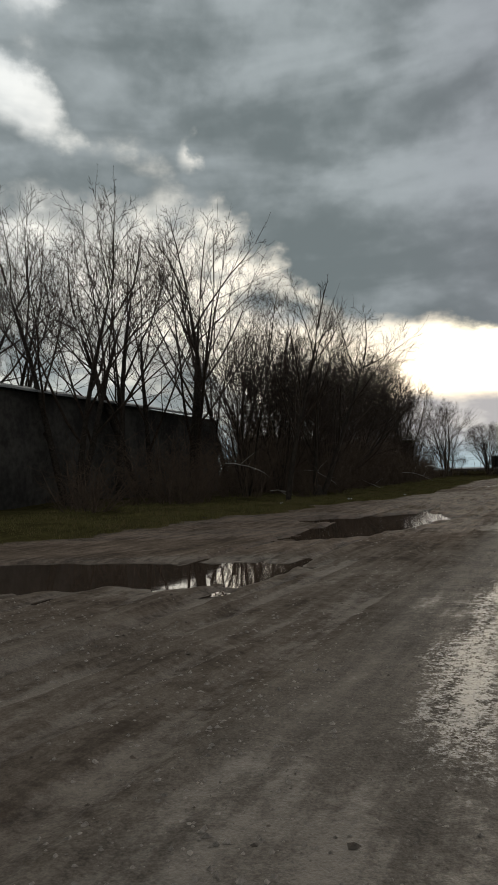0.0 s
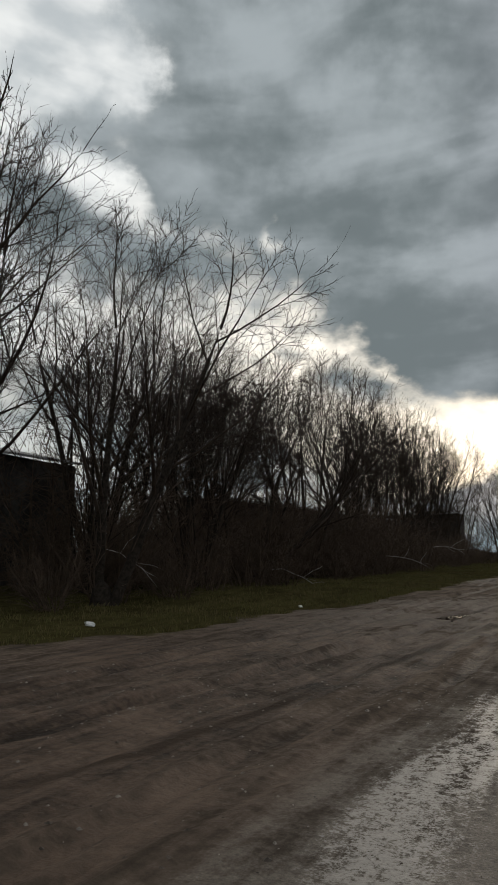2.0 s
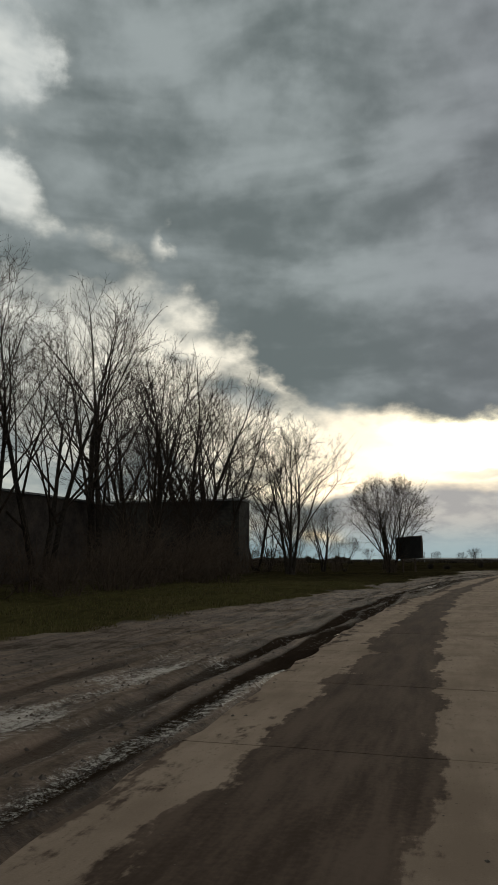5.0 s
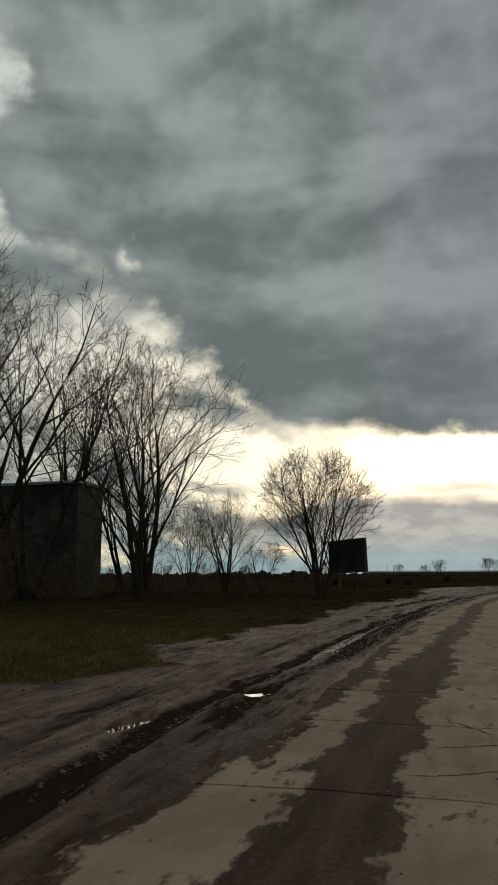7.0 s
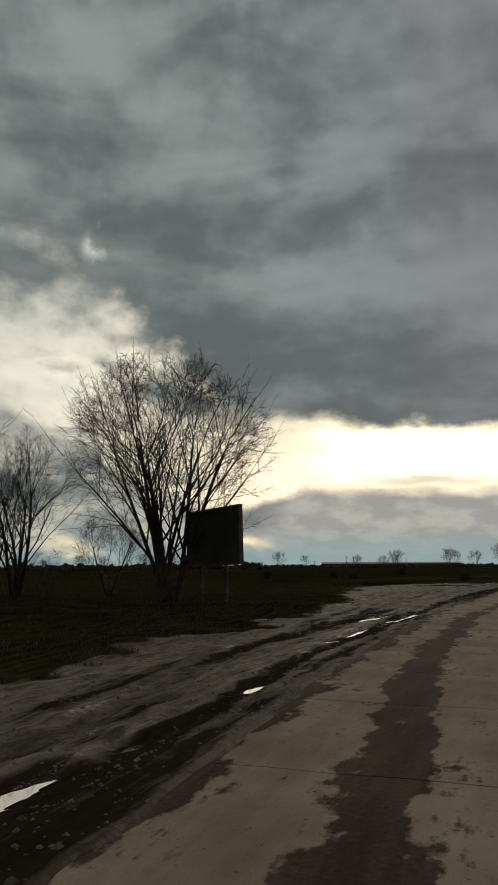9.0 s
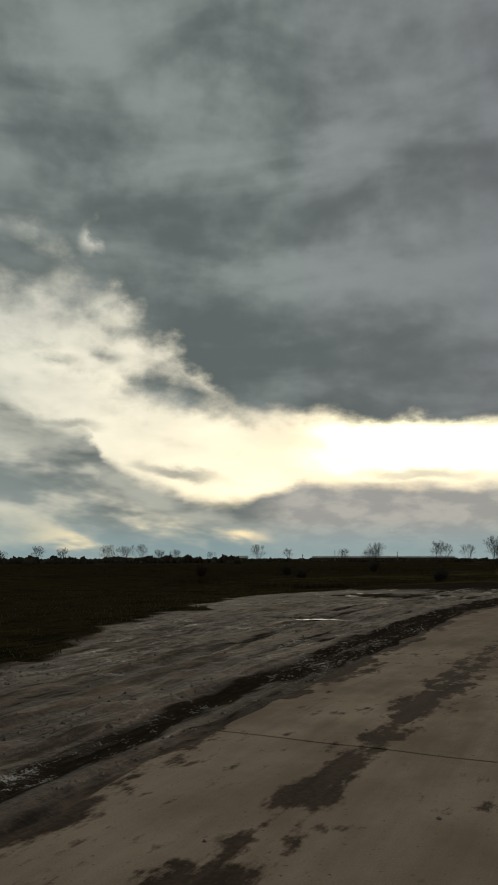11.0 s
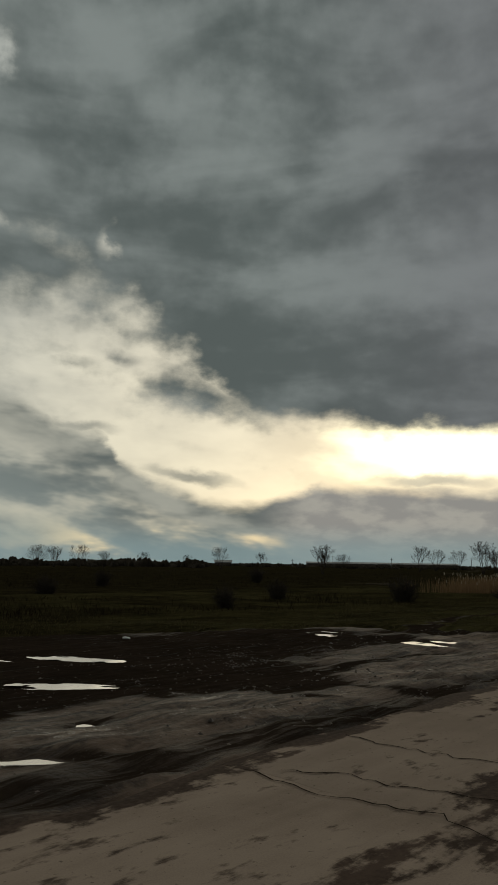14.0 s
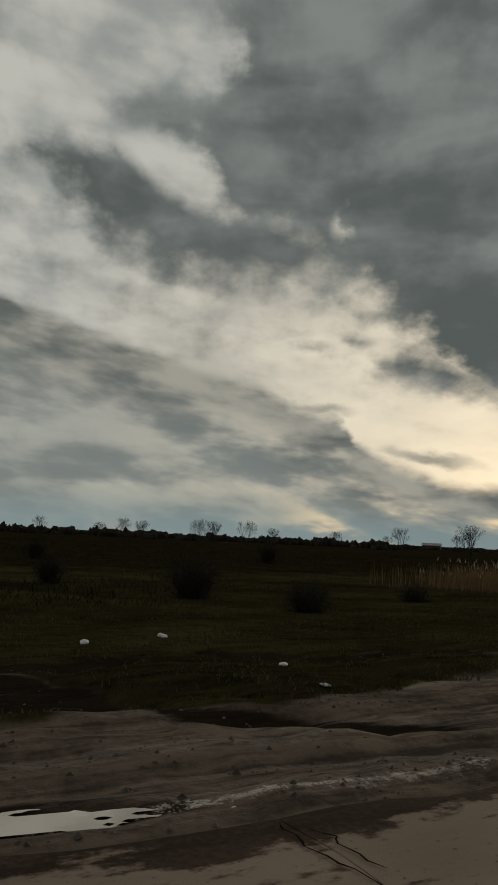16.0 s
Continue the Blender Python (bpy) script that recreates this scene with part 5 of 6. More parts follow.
plant("broad", 30.5, 114.2, 0.98, 80, "bare tree with two thick dark trunks and spreading limbs")
plant("broad", 35.3, 128.6, 0.55, 110, "small round-headed bare tree in rough grass")
plant("weeping", 41.1, 125.7, 1.12, 15, "bare bushy tree with drooping twigs behind the sign")
plant("small", 38.6, 135.5, 0.62, 20, "small bare tree with two stems in rough grass")
plant("scrub", 33.0, 134.0, 0.72, 120, BARE)
plant("scrub", 30.0, 127.5, 0.85, 20, BARE)


# ---- thickets ----
def shrub_mesh(name, seed, height, stems, spread, twigs, mat=SHRUB, thick=1.0):
    rng = random.Random(seed)
    w = Wood()
    for i in range(stems):
        t = rng.uniform(0, 6.283)
        tilt = rng.uniform(0.1, 1.0) * spread
        d = Vector((math.cos(t) * tilt, math.sin(t) * tilt, 1)).normalized()
        p = Vector((math.cos(t), math.sin(t), 0)) * rng.uniform(0, 0.5) + Vector((0, 0, -0.15))
        ln = height * rng.uniform(0.6, 1.05)
        pts = bend(rng, p, d, ln, 4, 0.14, 0.03)
        w.limb(pts, [thick * r for r in (0.022, 0.018, 0.014, 0.010, 0.005)], 4)
        for j in range(twigs):
            f = rng.uniform(0.12, 1.0) * 4
            k = min(int(f), 3)
            q = pts[k].lerp(pts[k + 1], f - k)
            dd = aside(rng, (pts[k + 1] - pts[k]).normalized(), radians(rng.uniform(25, 80)), rng.uniform(0, 6.28))
            sub = bend(rng, q, dd, height * rng.uniform(0.16, 0.42), 3, 0.22, 0.04)
            w.limb(sub, [thick * r for r in (0.010, 0.008, 0.006, 0.003)], 3)
            for u in range(1 + j % 2):
                g = sub[rng.randint(1, 3)]
                w.limb(bend(rng, g, aside(rng, dd, radians(rng.uniform(20, 70)), rng.uniform(0, 6.28)), height * rng.uniform(0.07, 0.2), 2, 0.2, 0.03), [thick * r for r in (0.006, 0.005, 0.003)], 3)
    return mesh_of(name, w.v, w.f, mat, True)


SHRUBS = [shrub_mesh("thicket_twigs", 5, 3.2, 20, 0.75, 7), shrub_mesh("thicket_twigs", 6, 2.5, 22, 1.0, 7), shrub_mesh("thicket_twigs", 7, 3.8, 18, 0.55, 7), shrub_mesh("bush_twigs", 9, 2.8, 56, 0.85, 16, BARK, 1.9)]
thick_rng = random.Random(77)


def bush(x, y, z, scale, turn, kind, label="dense leafless brown shrub", group="thicket under the trees"):
    ob = new("shrub", SHRUBS[kind])
    ob.matrix_world = pose(x, y, z, 0, 0, turn) @ Matrix.Diagonal((scale * 1.15, scale * 1.15, scale, 1) if kind < 3 else (scale * 0.75, scale * 0.75, scale, 1))
    return tagged(ob, label, "shrub", group)


for s in np.arange(22, 119, 2.3):
    for row_o, chance in ((-11.2, 0.7), (-13.9, 0.9), (-17.0, 0.75)):
        if s < 34 and row_o > -13 or s > 104 and row_o > -16:
            continue
        if thick_rng.random() < chance:
            x, y = shed_frame(s + thick_rng.uniform(-0.8, 0.8), row_o + thick_rng.uniform(-0.9, 0.9))
            bush(x, y, 0.0, thick_rng.uniform(0.75, 1.15) * 1.0 * (1.35 if 54 < s < 74 and row_o < -12 else 1.0), thick_rng.uniform(0, 360), thick_rng.randrange(3))
for s, o, k in ((52, -20.5, 2.1), (54, -22.5, 2.2), (56, -20.2, 1.9), (58.5, -22.5, 1.9), (60.5, -20.4, 1.5), (63, -22.6, 1.5), (53, -18.5, 1.4), (57, -18.3, 1.4), (61, -18, 1.4), (49, -18.4, 1.3), (46, -18.2, 1.2), (47.5, -16.6, 1.6), (51, -17.0, 1.7), (104.8, -18, 1.15), (106.2, -16.4, 1.2), (107.6, -15, 1.05), (105, -14.4, 1.0), (109, -17, 1.2), (104.6, -19.8, 1.25), (110, -15.6, 1.1)):
    bush(*shed_frame(s, o), 0.0, k, s * 77, int(s) % 3)
for s in np.arange(43, 77, 2.1):
    for row_o in (-13.2, -16.2):
        x, y = shed_frame(s + thick_rng.uniform(-0.7, 0.7), row_o + thick_rng.uniform(-0.9, 0.9))
        bush(x, y, 0.0, thick_rng.uniform(1.3, 1.75) * (0.8 if row_o > -14 else 1.0), thick_rng.uniform(0, 360), thick_rng.randrange(3))
for x, y, k in ((40.4, 123.9, 0.62), (41.3, 125.2, 0.5), (36.3, 128, 0.6), (30.8, 115.5, 0.6), (32.5, 119, 0.55), (29, 123, 0.7), (34, 137, 0.8), (31, 130, 0.8), (38.5, 140, 0.6), (28, 133, 0.8)):
    bush(x, y, level(x, y), k, k * 999, int(k * 100) % 3)
for x, y, k in ((81.7, 174.1, 0.44), (85.5, 169.4, 0.30), (76, 177, 0.34), (88, 176.5, 0.3), (93.5, 182.0, 0.55), (72.5, 169.5, 0.3), (100, 195, 0.7), (64, 180, 0.4), (66, 196, 0.4), (79, 205, 0.42), (56, 190, 0.4)):
    bush(x, y, float(plain_level(x, y)) - 0.05, k * 1.2, k * 777, 3, "low dark leafless bush in rough field grass", "bushes in the field")


# ---- fallen and bleached branches ----
def dead_branch(x, y, z, turn, size, seed, arch=0.0):
    rng = random.Random(seed)
    w = Wood()
    d = Vector((1, 0, 0.12 + arch)).normalized()
    pts = bend(rng, Vector((0, 0, 0)), d, size, 6, 0.16, -0.13)
    w.limb(pts, [0.016, 0.014, 0.012, 0.010, 0.008, 0.006, 0.003], 5)
    for k in (2, 3, 4):
        w.limb(bend(rng, pts[k], aside(rng, d, radians(rng.uniform(25, 60)), rng.uniform(0, 6.28)), size * rng.uniform(0.25, 0.5), 3, 0.2, -0.05), [0.009, 0.007, 0.005, 0.002], 4)
    ob = new("dead_branch", mesh_of("dead_branch", w.v, w.f, DEAD, True))
    ob.matrix_world = pose(x, y, z, 0, 0, turn)
    return tagged(ob, "pale bleached dead branch hanging in the thicket", "branch", "dead branches")


dead_branch(12.6, 60.4, 1.15, -25, 2.6, 4)
dead_branch(7.4, 51.0, 0.7, 10, 2.6, 5)
dead_branch(3.2, 42.2, 1.5, -20, 2.4, 6)
dead_branch(-1.1, 34.5, 1.9, -35, 2.6, 7)
dead_branch(1.0, 36.0, 0.5, 20, 1.8, 8)
dead_branch(15.6, 65.0, 1.6, -15, 2.0, 9)

# ---- grass, weeds and reeds ----


def blades(name, mat, xs, ys, zs, heights, widths, seed, lean=0.45, fold=True):
    rng = np.random.default_rng(seed)
    n = len(xs)
    a = rng.uniform(0, 2 * np.pi, n)
    b = rng.uniform(0, 2 * np.pi, n)
    l = rng.uniform(0.1, lean, n) * heights
    ux, uy = np.cos(a) * widths / 2, np.sin(a) * widths / 2
    base = np.stack([xs, ys, zs], -1)
    off = np.stack([ux, uy, 0 * ux], -1)
    mid = base + np.stack([np.cos(b) * l * 0.35, np.sin(b) * l * 0.35, heights * 0.6], -1)
    tip = base + np.stack([np.cos(b) * l, np.sin(b) * l, heights], -1)
    V = np.stack([base - off, base + off, mid + off * 0.7, mid - off * 0.7, tip], 1).reshape(-1, 3)
    k = np.arange(n)[:, None] * 5
    quads, tris = k + np.array([[0, 1, 2, 3]]), k + np.array([[3, 2, 4]])
    me = bpy.data.meshes.new(name)
    me.vertices.add(len(V))
    me.vertices.foreach_set("co", V.ravel())
    loops = np.concatenate([quads.ravel(), tris.ravel()]).astype(np.int32)
    me.loops.add(len(loops))
    me.loops.foreach_set("vertex_index", loops)
    me.polygons.add(2 * n)
    me.polygons.foreach_set("loop_start", np.concatenate([np.arange(n) * 4, n * 4 + np.arange(n) * 3]).astype(np.int32))
    me.update(calc_edges=True)
    me.materials.append(mat)
    return new(name, me)


def sow(n, s0, s1, depth, seed, power=1.0):
    """Places on the grassy side of the grass line, clumped."""
    rng = np.random.default_rng(seed)
    s = rng.uniform(s0, s1, n)
    o = grass_line(s) + 0.35 - depth * rng.uniform(0, 1, n) ** power
    x, y, h, g, w, st = terrain(s, o)
    clump = rough(x, y, 0.8, 41) + 0.6 * rough(x, y, 0.3, 42)
    keep = (g > 0.35) & (clump + rng.uniform(-0.5, 0.9, n) > 0)
    return x[keep], y[keep], h[keep], clump[keep], rng


x, y, h, clump, rng = sow(105000, 2, 108, 7.5, 1, 1.4)
tagged(blades("verge_grass", GRASS, x, y, h - 0.02, rng.uniform(0.05, 0.12, len(x)) * (1 + 0.5 * np.clip(clump, -0.6, 1)), rng.uniform(0.010, 0.020, len(x)), 2, 0.8),
       "short olive green grass along the muddy verge", "grass", kind="stuff")
x, y, h, clump, rng = sow(100000, 70, 212, 14.0, 3, 1.5)
tagged(blades("dry_grass", STRAW, x, y, h - 0.02, rng.uniform(0.03, 0.10, len(x)) * (1 + 0.4 * np.clip(clump, -0.6, 1)), rng.uniform(0.010, 0.022, len(x)), 4, 1.1),
       "rough brown dead grass and weeds beside the road", "grass", kind="stuff")


x, y, h, clump, rng = sow(60000, 174, 206, 7.0, 5, 1.2)
tagged(blades("field_grass", OLIVE, x, y, h - 0.02, rng.uniform(0.02, 0.055, len(x)) * (1 + 0.5 * np.clip(clump, -0.6, 1)), rng.uniform(0.010, 0.020, len(x)), 8, 0.9),
       "short dull olive grass at the edge of the field", "grass", kind="stuff")


def far_weeds(n, seed):
    rng = np.random.default_rng(seed)
    a = np.radians(rng.uniform(-32, 36, n))
    d = 14 + 130 * rng.uniform(0, 1, n) ** 1.6
    x, y = 68 + np.sin(a) * d, 143 + np.cos(a) * d
    clump = rough(x, y, 3.5, 51) + 0.5 * rough(x, y, 1.1, 52)
    keep = clump + rng.uniform(-0.6, 0.5, n) > 0
    return x[keep], y[keep], rng


x, y, rng = far_weeds(90000, 6)
keep = np.array([road_place(a, b)[1] < -14 for a, b in zip(x, y)])
x, y = x[keep], y[keep]
z = plain_level(x, y) - 0.05
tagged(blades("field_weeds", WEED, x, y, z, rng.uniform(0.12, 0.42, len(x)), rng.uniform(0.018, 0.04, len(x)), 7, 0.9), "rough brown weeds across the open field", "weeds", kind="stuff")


def build_reeds():
    rng = np.random.default_rng(9)
    n = 5200
    u, v = rng.normal(0, 1, n), rng.normal(0, 1, n)
    x, y = 93.8 + 2.2 * u + 0.6 * v, 188.0 + 0.6 * u - 1.0 * v
    hh = rng.uniform(0.8, 1.5, n)
    reeds = thing("reed_bed", 0, 0)
    b = blades("reed_stalks", REED, x, y, plain_level(x, y) - 0.05, hh, rng.uniform(0.012, 0.025, n), 10, 0.18)
    b.parent = reeds
    k = rng.permutation(n)[:240]
    p = blades("plumes", PLUME, x[k], y[k], plain_level(x[k], y[k]) - 0.05 + hh[k] * 0.98, rng.uniform(0.14, 0.24, 240), rng.uniform(0.03, 0.055, 240), 11, 0.5)
    p.parent = reeds
    tagged(p, "pale feathery reed plumes")
    return tagged(reeds, "clump of dry tan reeds with pale plumes", "reeds", kind="stuff")


build_reeds()

# ---- the distance ----


def bearing(az, d):
    return 60 + math.sin(radians(az)) * d, 130 + math.cos(radians(az)) * d


# bushes and small trees out on the plain: x, y, height
FAR = [(41.9, 331, 4.2), (50.5, 347.6, 4.4), (46.4, 326.8, 3.8), (91.5, 366.8, 4.8), (98.9, 262.9, 3.6), (147.5, 346.6, 5.2), (157.7, 326.8, 6.2), (163, 330, 4.6), (67.5, 450, 4.2), (88, 491, 3.8), (30, 322, 3.4)]
FAR += [(22, 330, 3.8), (10, 345, 3.2), (111, 410, 4), (137, 420, 4.4), (174, 380, 5), (126, 352, 3.6), (182, 420, 6), (57, 352, 3.4), (-10, 350, 3.8), (197, 400, 5)]
for i, (x, y, k) in enumerate(FAR):
    plant(("distant", "far_fan")[i % 2], x, y, 1.55 * k / 7.0, i * 67, "small leafless tree far out on the plain", "far trees on the plain", float(plain_level(x, y)) - 0.1, "far_tree")


def build_treeline(az0, az1, d0, d1, low, high, seed):
    """A low uneven hedge of scrub along the skyline."""
    rng = random.Random(seed)
    w = Wood()
    n = int((az1 - az0) * 9)
    for i in range(n):
        az = rng.uniform(az0, az1)
        d = rng.uniform(d0, d1)
        x, y = bearing(az, d)
        z = float(plain_level(x, y))
        size = low + (high - low) * rng.random() ** 2.2
        for j in range(6):
            t = rng.uniform(0, 6.283)
            p = Vector((x + math.cos(t) * size * 0.5, y + math.sin(t) * size * 0.5, z - 0.2))
            w.limb(bend(rng, p, Vector((rng.gauss(0, 0.4), rng.gauss(0, 0.4), 1)).normalized(), size * rng.uniform(0.6, 1), 3, 0.25, 0.0), [size * 0.32, size * 0.38, size * 0.30, 0.02], 4)
    return tagged(new("far_scrub", mesh_of("far_scrub", w.v, w.f, HEDGE, True)), "low dark scrub along the skyline of the plain", "scrub", kind="stuff")


build_treeline(-42, 6, 250, 400, 1.7, 4.4, 21)
build_treeline(5, 45, 360, 560, 1.4, 3.2, 22)


def build_pole(az, d, height):
    x, y = bearing(az, d)
    z = float(plain_level(x, y))
    bm = bmesh.new()
    bmesh.ops.create_cone(bm, cap_ends=True, segments=8, radius1=0.22, radius2=0.13, depth=height, matrix=Matrix.Translation((0, 0, height / 2)))
    box_into(bm, (-0.9, -0.06, height - 0.8), (0.9, 0.06, height - 0.65))
    ob = part("utility_pole", bm, POLE)
    ob.matrix_world = pose(x, y, z, 0, 0, az)
    return tagged(ob, "thin grey utility pole on the far plain", "pole", "far poles")


for az, d, k in ((14.5, 420, 6.5), (15.1, 425, 6.5), (19.4, 430, 5.5), (25, 450, 5.5), (12, 460, 4.5)):
    build_pole(az, d, k)


def build_barn(az, d, length, deep, eave, rise):
    x, y = bearing(az, d)
    ob = thing("far_barn", x, y, float(plain_level(x, y)), -az)
    boxed("wall", (-length / 2, -deep / 2, 0), (length / 2, deep / 2, eave), BRICK, ob, 0.05)
    bm = bmesh.new()
    prof = [(-deep / 2 - 0.4, eave - 0.1), (0, eave + rise), (deep / 2 + 0.4, eave - 0.1), (deep / 2 + 0.4, eave + 0.15), (0, eave + rise + 0.3), (-deep / 2 - 0.4, eave + 0.15)]
    a = [bm.verts.new((-length / 2 - 0.4, u, v)) for u, v in prof]
    b = [bm.verts.new((length / 2 + 0.4, u, v)) for u, v in prof]
    bm.faces.new(a)
    bm.faces.new(b[::-1])
    for i in range(6):
        bm.faces.new((a[i], b[i], b[(i + 1) % 6], a[(i + 1) % 6]))
    bmesh.ops.recalc_face_normals(bm, faces=bm.faces)
    part("roof", bm, ROOFING, ob, "grey sheet roof")
    return tagged(ob, "long low farm shed far off on the plain", "shed", "far sheds")


build_barn(6.9, 420, 9, 8, 1.7, 1.0)
build_barn(16.0, 560, 60, 12, 2.4, 0.9)
build_barn(21.5, 600, 50, 12, 2.2, 0.8)


# ---- litter ----
def litter(x, y, size, seed, lump=0.4):
    rng = random.Random(seed)
    bm = bmesh.new()
    bmesh.ops.create_icosphere(bm, subdivisions=2, radius=size)
    for v in bm.verts:
        n = noise.noise(v.co * (2.2 / size) + Vector((seed, 0, 0)))
        v.co *= 1 + lump * n
        v.co.z *= 0.5
        v.co.x *= 1.5
    ob = part("litter", bm, LITTER)
    ob.matrix_world = pose(x, y, level(x, y) + size * 0.35, rng.uniform(-15, 15), rng.uniform(-15, 15), rng.uniform(0, 360))
    return tagged(ob, "crumpled white plastic scrap lying on the verge", "litter", "scraps of litter")


for i, (s, o, k) in enumerate(((187.9, -9.0, 0.05), (189.0, -9.45, 0.05), (189.4, -7.2, 0.042), (39.7, -9.7, 0.09), (46.7, -8.1, 0.06), (34, -11.5, 0.06), (172.5, -11.0, 0.06), (189.4, -6.45, 0.04))):
    litter(*spot_at(s, o), k, i + 1)


# ---- clods and stones on the mud ----
def build_clods():
    rng = np.random.default_rng(15)
    n = 14000
    s = rng.uniform(-2, 205, n)
    o = np.where(rng.uniform(0, 1, n) < 0.45, rng.uniform(-2.2, 2.0, n), slab_line(s) - rng.uniform(0, 4.5, n))
    x, y, h, g, w, st = terrain(s, o)
    ok = (g < 0.5) & ~((s > 42) & (o > slab_line(s) - 0.05) & (rng.uniform(0, 1, n) < 0.85)) & (puddle_dip(s, o, x, y)[1] < 0.4)
    x, y, h, s, o = x[ok], y[ok], h[ok], s[ok], o[ok]
    h = np.where((s > 42) & (o > slab_line(s)), 0.005, h)
    base = np.array([(1, 0, 0), (0.3, 0.95, 0), (-0.8, 0.6, 0), (-0.8, -0.6, 0), (0.3, -0.95, 0), (0.1, 0.05, 0.5)], float)
    faces, verts = [], []
    for k in range(len(x)):
        r = 0.007 + 0.020 * rng.uniform() ** 3
        a = rng.uniform(0, 6.283)
        c, d = math.cos(a), math.sin(a)
        p = base * r * rng.uniform(0.7, 1.3, (6, 3))
        verts += [(x[k] + q[0] * c - q[1] * d, y[k] + q[0] * d + q[1] * c, h[k] - r * 0.1 + q[2]) for q in p]
        b = 6 * k
        faces += [(b + i, b + (i + 1) % 5, b + 5) for i in range(5)]
    return tagged(new("mud_clods", mesh_of("mud_clods", verts, faces, CLOD)), "small clods and stones strewn on the mud", "clods", kind="stuff")


build_clods()


def build_churned_mud():
    """Wet crumbs and lumps thrown up beside the wheel ruts of the soft shoulder."""
    rng = np.random.default_rng(35)
    n = 42000
    s = rng.uniform(62, 190, n)
    o = slab_line(s) - 0.1 - 4.6 * rng.uniform(0, 1, n) ** 1.3
    x, y, h, g, w, st = terrain(s, o)
    ok = (g < 0.5) & (puddle_dip(s, o, x, y)[1] < 0.35) & (rough(s * 0.35, o, 0.35, 47) + 0.7 * rough(x, y, 1.1, 48) + rng.uniform(-0.9, 0.7, n) > 0.05)
    x, y, h = x[ok], y[ok], h[ok]
    n = len(x)
    r = 0.010 + 0.026 * rng.uniform(0, 1, n) ** 2.2
    base = np.array([(1, 0, 0), (0.3, 0.95, 0), (-0.8, 0.6, 0), (-0.8, -0.6, 0), (0.3, -0.95, 0), (0.1, 0.05, 0.75)], float)
    p = base[None] * r[:, None, None] * rng.uniform(0.5, 1.4, (n, 6, 3))
    p[:, :, 2] += (h - 0.2 * r)[:, None]
    p[:, :, 0] += x[:, None]
    p[:, :, 1] += y[:, None]
    faces = [(6 * k + i, 6 * k + (i + 1) % 5, 6 * k + 5) for k in range(n) for i in range(5)]
    return tagged(new("mud_lumps", mesh_of("mud_lumps", p.reshape(-1, 3).tolist(), faces, CRUMB)), "wet dark lumps of churned mud along the ruts", "mud", kind="stuff")


build_churned_mud()


def build_gravel():
    """Loose stones on the first stretch, packed thickest beside the wheel tracks."""
    rng = np.random.default_rng(25)
    n = 26000
    s = 1.5 + 36 * rng.uniform(0, 1, n) ** 1.5
    o = np.where(rng.uniform(0, 1, n) < 0.55, rng.uniform(-6.5, -2.0, n), rng.uniform(-2.0, 0.6, n))
    x, y, h, g, w, st = terrain(s, o)
    ok = (g < 0.4) & (puddle_dip(s, o, x, y)[1] < 0.3) & (rough(x, y, 1.3, 45) + 0.8 * rough(s * 0.3, o, 0.5, 46) + rng.uniform(-0.8, 0.8, n) > 0.1)
    x, y, h = x[ok], y[ok], h[ok]
    n = len(x)
    r = 0.006 + 0.016 * rng.uniform(0, 1, n) ** 2.5
    base = np.array([(1, 0, 0), (0.3, 0.95, 0), (-0.8, 0.6, 0), (-0.8, -0.6, 0), (0.3, -0.95, 0), (0.1, 0.05, 0.7)], float)
    p = base[None] * r[:, None, None] * rng.uniform(0.6, 1.35, (n, 6, 3))
    p[:, :, 2] += (h - 0.15 * r)[:, None]
    p[:, :, 0] += x[:, None]
    p[:, :, 1] += y[:, None]
    faces = [(6 * k + i, 6 * k + (i + 1) % 5, 6 * k + 5) for k in range(n) for i in range(5)]
    return tagged(new("gravel", mesh_of("gravel", p.reshape(-1, 3).tolist(), faces, STONE)), "loose grey gravel pressed into damp packed earth", "gravel", kind="stuff")


build_gravel()

# ---- the road slabs ----
road = tagged(thing("road", 0, 0), "old concrete slab road smeared with brown mud", "road", kind="structure")
slab_rng = random.Random(4)


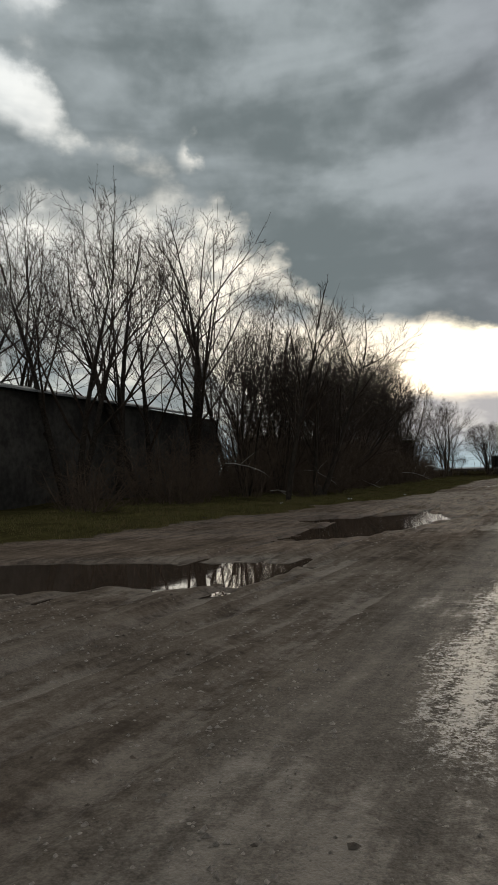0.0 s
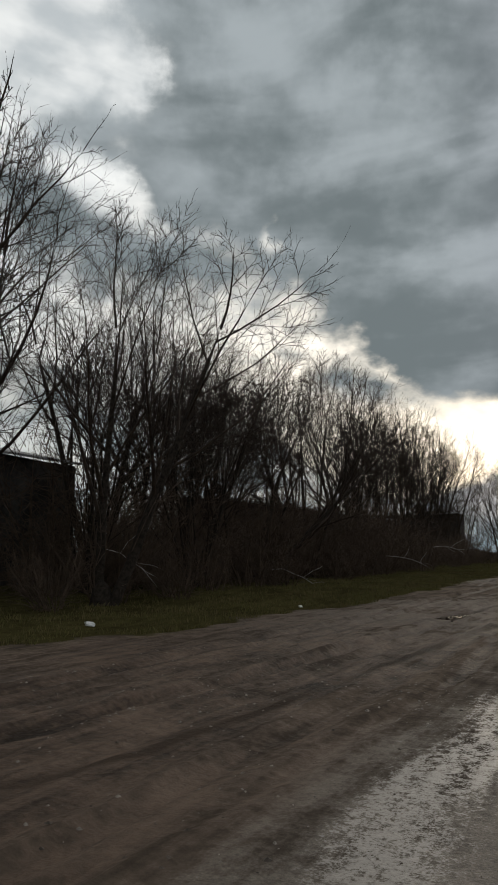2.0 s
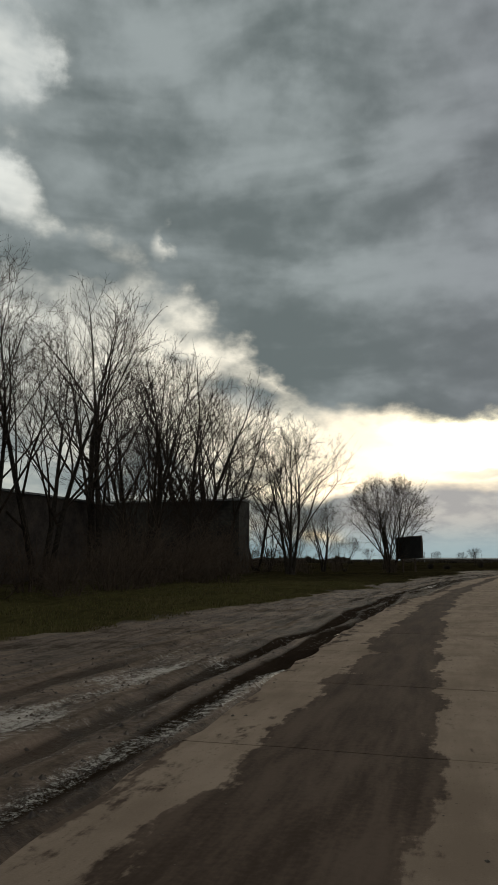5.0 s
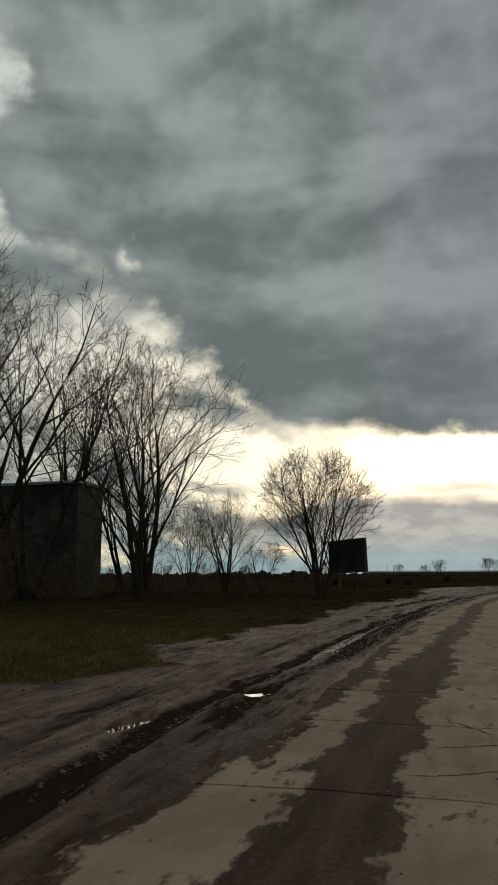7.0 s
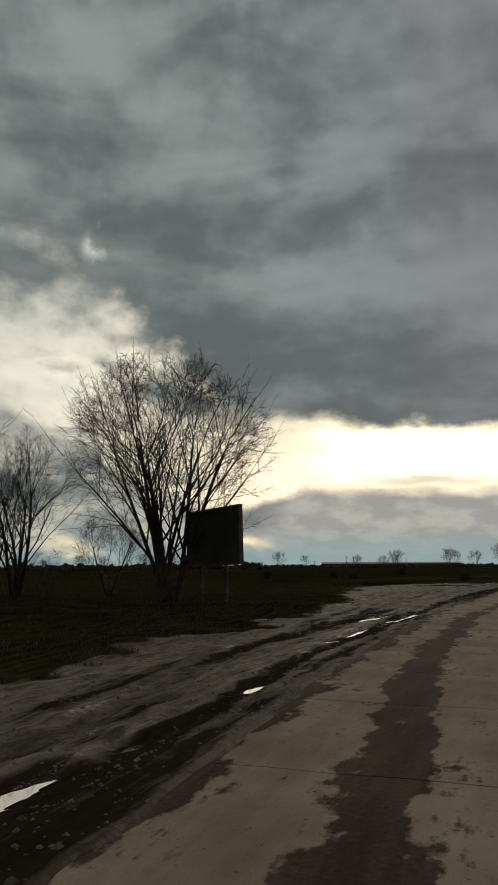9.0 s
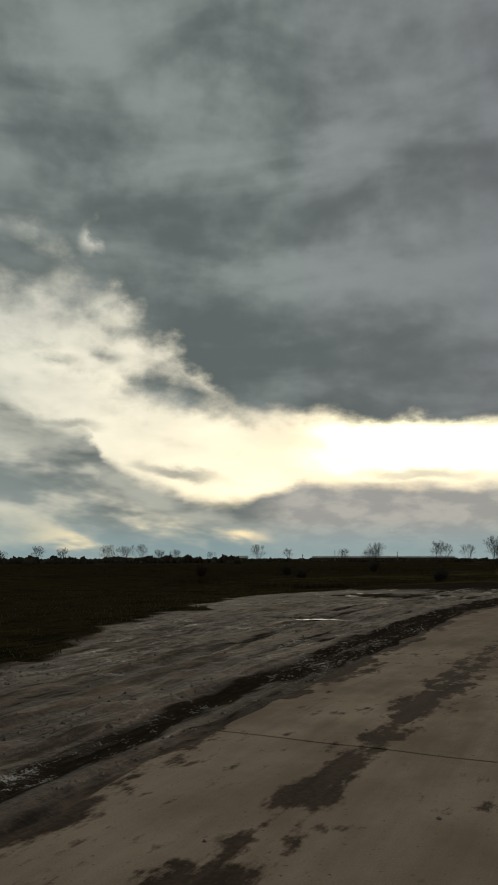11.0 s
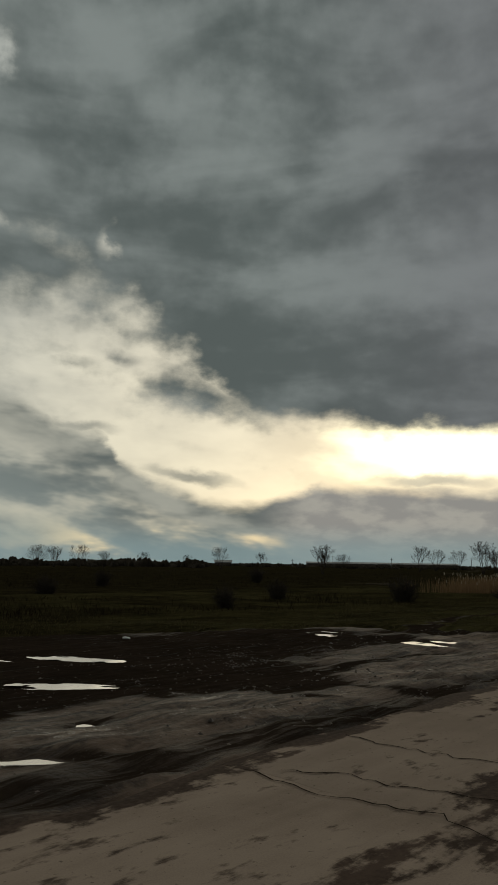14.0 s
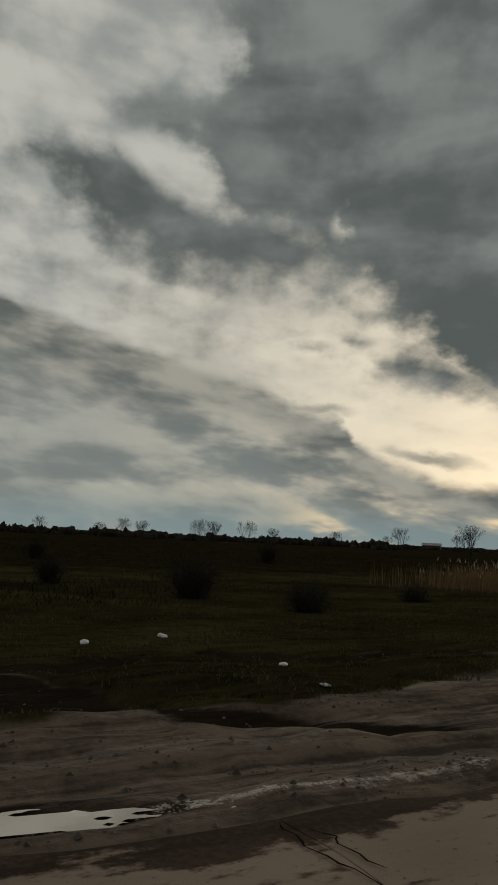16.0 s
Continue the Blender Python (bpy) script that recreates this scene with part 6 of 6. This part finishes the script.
def build_slab(s0, s1, c0, c1):
    """One slab between two distances along the road and two offsets from its outer edge."""
    ns, cross = max(8, int((s1 - s0) * 3.3)), ([c0 + k * 0.14 for k in range(19)] + [c0 + 2.9] if c0 == 0 else [c0 + k * (c1 - c0) / 8 for k in range(8)]) + [c1]
    nc = len(cross) - 1
    gap = 0.002 if s0 < 62 else 0.010 if s0 < 140 else 0.004
    drop = 0.0 if s0 < 62 else 0.006
    jit = [slab_rng.uniform(-0.003, 0.003) for k in range(4)]
    S, O = [], []
    for i in range(ns + 1):
        for j, c in enumerate(cross):
            e = s0 + gap + (s1 - s0 - 2 * gap) * i / ns + (0.045 * float(rough(c * 2.3, s1 if i == ns else s0, 1.0, 63)) if i in (0, ns) else 0.0)
            c = min(max(c, c0 + gap), c1 - gap)
            if c0 == 0 and j == 0:
                c += 0.07 * float(rough(e, 0.0, 0.6, 61))
            S.append(e)
            O.append(float(slab_line(e)) + c)
    S, O = np.array(S), np.array(O)
    mud = list(slab_mud(S, O))
    X, Y = on_road(S, O)
    verts = []
    for k in range(len(S)):
        i, j = divmod(k, nc + 1)
        u, v = i / ns, j / nc
        z = (jit[0] * (1 - u) + jit[1] * u) * (1 - v) + (jit[2] * (1 - u) + jit[3] * u) * v - (drop if i in (0, ns) or j in (0, nc) else 0)
        verts.append((float(X[k]), float(Y[k]), z))
    plan = [(float(S[k]), float(O[k]), 0.0) for k in range(len(S))]
    top = len(verts)
    rim = [j for j in range(nc + 1)] + [i * (nc + 1) + nc for i in range(1, ns + 1)] + [ns * (nc + 1) + j for j in range(nc - 1, -1, -1)] + [i * (nc + 1) for i in range(ns - 1, 0, -1)]
    verts += [(verts[k][0], verts[k][1], -0.14) for k in rim]
    mud += [1.0] * len(rim)
    plan += [plan[k] for k in rim]
    faces = [(i * (nc + 1) + j, (i + 1) * (nc + 1) + j, (i + 1) * (nc + 1) + j + 1, i * (nc + 1) + j + 1) for i in range(ns) for j in range(nc)]
    faces += [(rim[k], rim[(k + 1) % len(rim)], top + (k + 1) % len(rim), top + k) for k in range(len(rim))]
    faces = [f[::-1] for f in faces]
    me = mesh_of("slab", verts, faces, SLAB)
    a = me.attributes.new("muddy", "FLOAT", "POINT")
    a.data.foreach_set("value", np.array(mud, np.float32))
    a = me.attributes.new("plan", "FLOAT_VECTOR", "POINT")
    a.data.foreach_set("vector", np.array(plan, np.float32).ravel())
    ob = new("slab", me)
    ob.parent = road
    return ob


JOINTS = [42.3 + 2.94 * k for k in range(19)] + [97.1, 99.45, 101.4, 104.6, 107.7, 110.5, 113.3, 116.2, 119.0, 121.8, 124.2, 126.6, 129.4, 132.5, 136.0, 139.5, 143.0, 147.0, 151.0, 155.45, 160.4, 168.35, 175.5, 182.9, 187.35, 192.0, 197.0, 203.0, 210.0]
for s0, s1 in zip(JOINTS, JOINTS[1:]):
    for c in (0.0, 3.5):
        build_slab(s0, s1, c, c + 3.5)


def build_crack(places, width):
    """A ragged open crack across the slabs, through the given road places."""
    rng = random.Random(int(places[0][0] * 10))
    pts = []
    for (a, b), (c, d) in zip(places, places[1:]):
        n = max(3, int(math.hypot(c - a, d - b) / 0.07))
        pts += [(a + (c - a) * i / n + rng.gauss(0, 0.020) + 0.05 * float(rough(a * 7 + i * 0.07, b, 0.3, 65)), b + (d - b) * i / n + rng.gauss(0, 0.012) + 0.05 * float(rough(a * 7 + i * 0.07, b, 0.3, 66))) for i in range(n)]
    pts.append(places[-1])
    left, right = [], []
    for i, (s, o) in enumerate(pts):
        q, p = pts[min(i + 1, len(pts) - 1)], pts[max(i - 1, 0)]
        ln = math.hypot(q[0] - p[0], q[1] - p[1]) or 1
        nx, ny = -(q[1] - p[1]) / ln, (q[0] - p[0]) / ln
        w = width * rng.uniform(0.5, 1.5) * (0.25 if i in (0, len(pts) - 1) else 1) / 2
        left.append((*spot_at(s + nx * w, o + ny * w), 0.005))
        right.append((*spot_at(s - nx * w, o - ny * w), 0.005))
    n = len(pts)
    ob = new("crack", mesh_of("crack", left + right, [(i, i + 1, n + i + 1, n + i) for i in range(n - 1)], CRACK))
    ob.parent = road
    return ob


CRACKS = [[(99.9, -0.30), (99.5, -0.15), (99.1, 0.1)], [(97.6, -0.46), (97.9, 0.2)], [(98.5, -0.35), (98.8, 0.2)],
          [(105.7, -0.3), (105.7, 0.1)], [(67.4, -0.2), (67.6, 0.4)]]
CRACKS += [[(128.4, -2.65), (128.7, -2.34), (128.9, -2.12), (129.1, -2.18), (130.1, -2.0)], [(128.9, -2.12), (128.5, -1.96), (128.4, -1.77)], [(128.1, -2.25), (128.2, -2.11)], [(128.1, -2.02), (128.0, -1.79)],
           [(126.7, -2.4), (126.8, -2.26), (126.7, -2.04), (126.6, -1.73)], [(127.6, -1.07), (127.7, -0.66)], [(129.4, -1.42), (129.5, -0.68)], [(126.3, -2.36), (126.6, -1.88)]]
CRACKS += [[(155.4, -4.0), (155.5, -3.42), (155.5, -2.32), (155.8, -1.62), (155.9, -0.6)], [(154.9, -2.38), (154.9, -1.41), (155.0, -0.5)], [(153.5, -1.77), (153.8, -1.61), (154.3, -1.33), (154.5, -0.8)], [(154.3, -4.07), (154.5, -3.6)],
           [(153.2, -3.76), (153.3, -3.34)], [(160.0, -4.15), (160.2, -3.44), (160.5, -2.85), (160.7, -2.7), (160.6, -2.43), (160.7, -1.97), (160.8, -1.5), (160.9, -0.9)], [(160.7, -2.73), (160.8, -2.48)],
           [(161.5, -2.7), (162.0, -2.61), (162.6, -2.44), (163.0, -2.27), (163.8, -1.8)], [(166.1, -3.92), (166.2, -3.31)]]
CRACKS += [[(168.3, -3.98), (168.3, -3.2), (168.4, -2.56), (168.3, -2.3), (168.2, -1.4)], [(168.5, -3.78), (168.7, -3.4), (168.7, -3.0), (168.8, -2.5), (168.8, -1.6)], [(169.5, -4.1), (169.5, -3.8), (169.5, -3.16), (169.6, -2.86), (169.6, -1.9)],
           [(170.7, -4.2), (170.8, -3.9)], [(175.2, -3.48), (175.5, -3.35), (176.1, -3.07)], [(176.3, -3.86), (176.3, -3.26)], [(173.3, -3.57), (173.3, -3.1)],
           [(183.1, -4.2), (183.2, -3.85), (183.1, -3.34), (183.1, -2.6)], [(182.7, -3.81), (182.7, -3.6), (182.7, -2.9), (182.7, -2.4)], [(181.8, -4.0), (181.8, -3.65), (181.9, -3.3)],
           [(187.3, -3.7), (187.3, -3.2), (187.4, -2.8)], [(187.35, -3.65), (187.45, -3.4), (187.45, -3.1)]]
for k, places in enumerate(CRACKS):
    build_crack(places, 0.012)
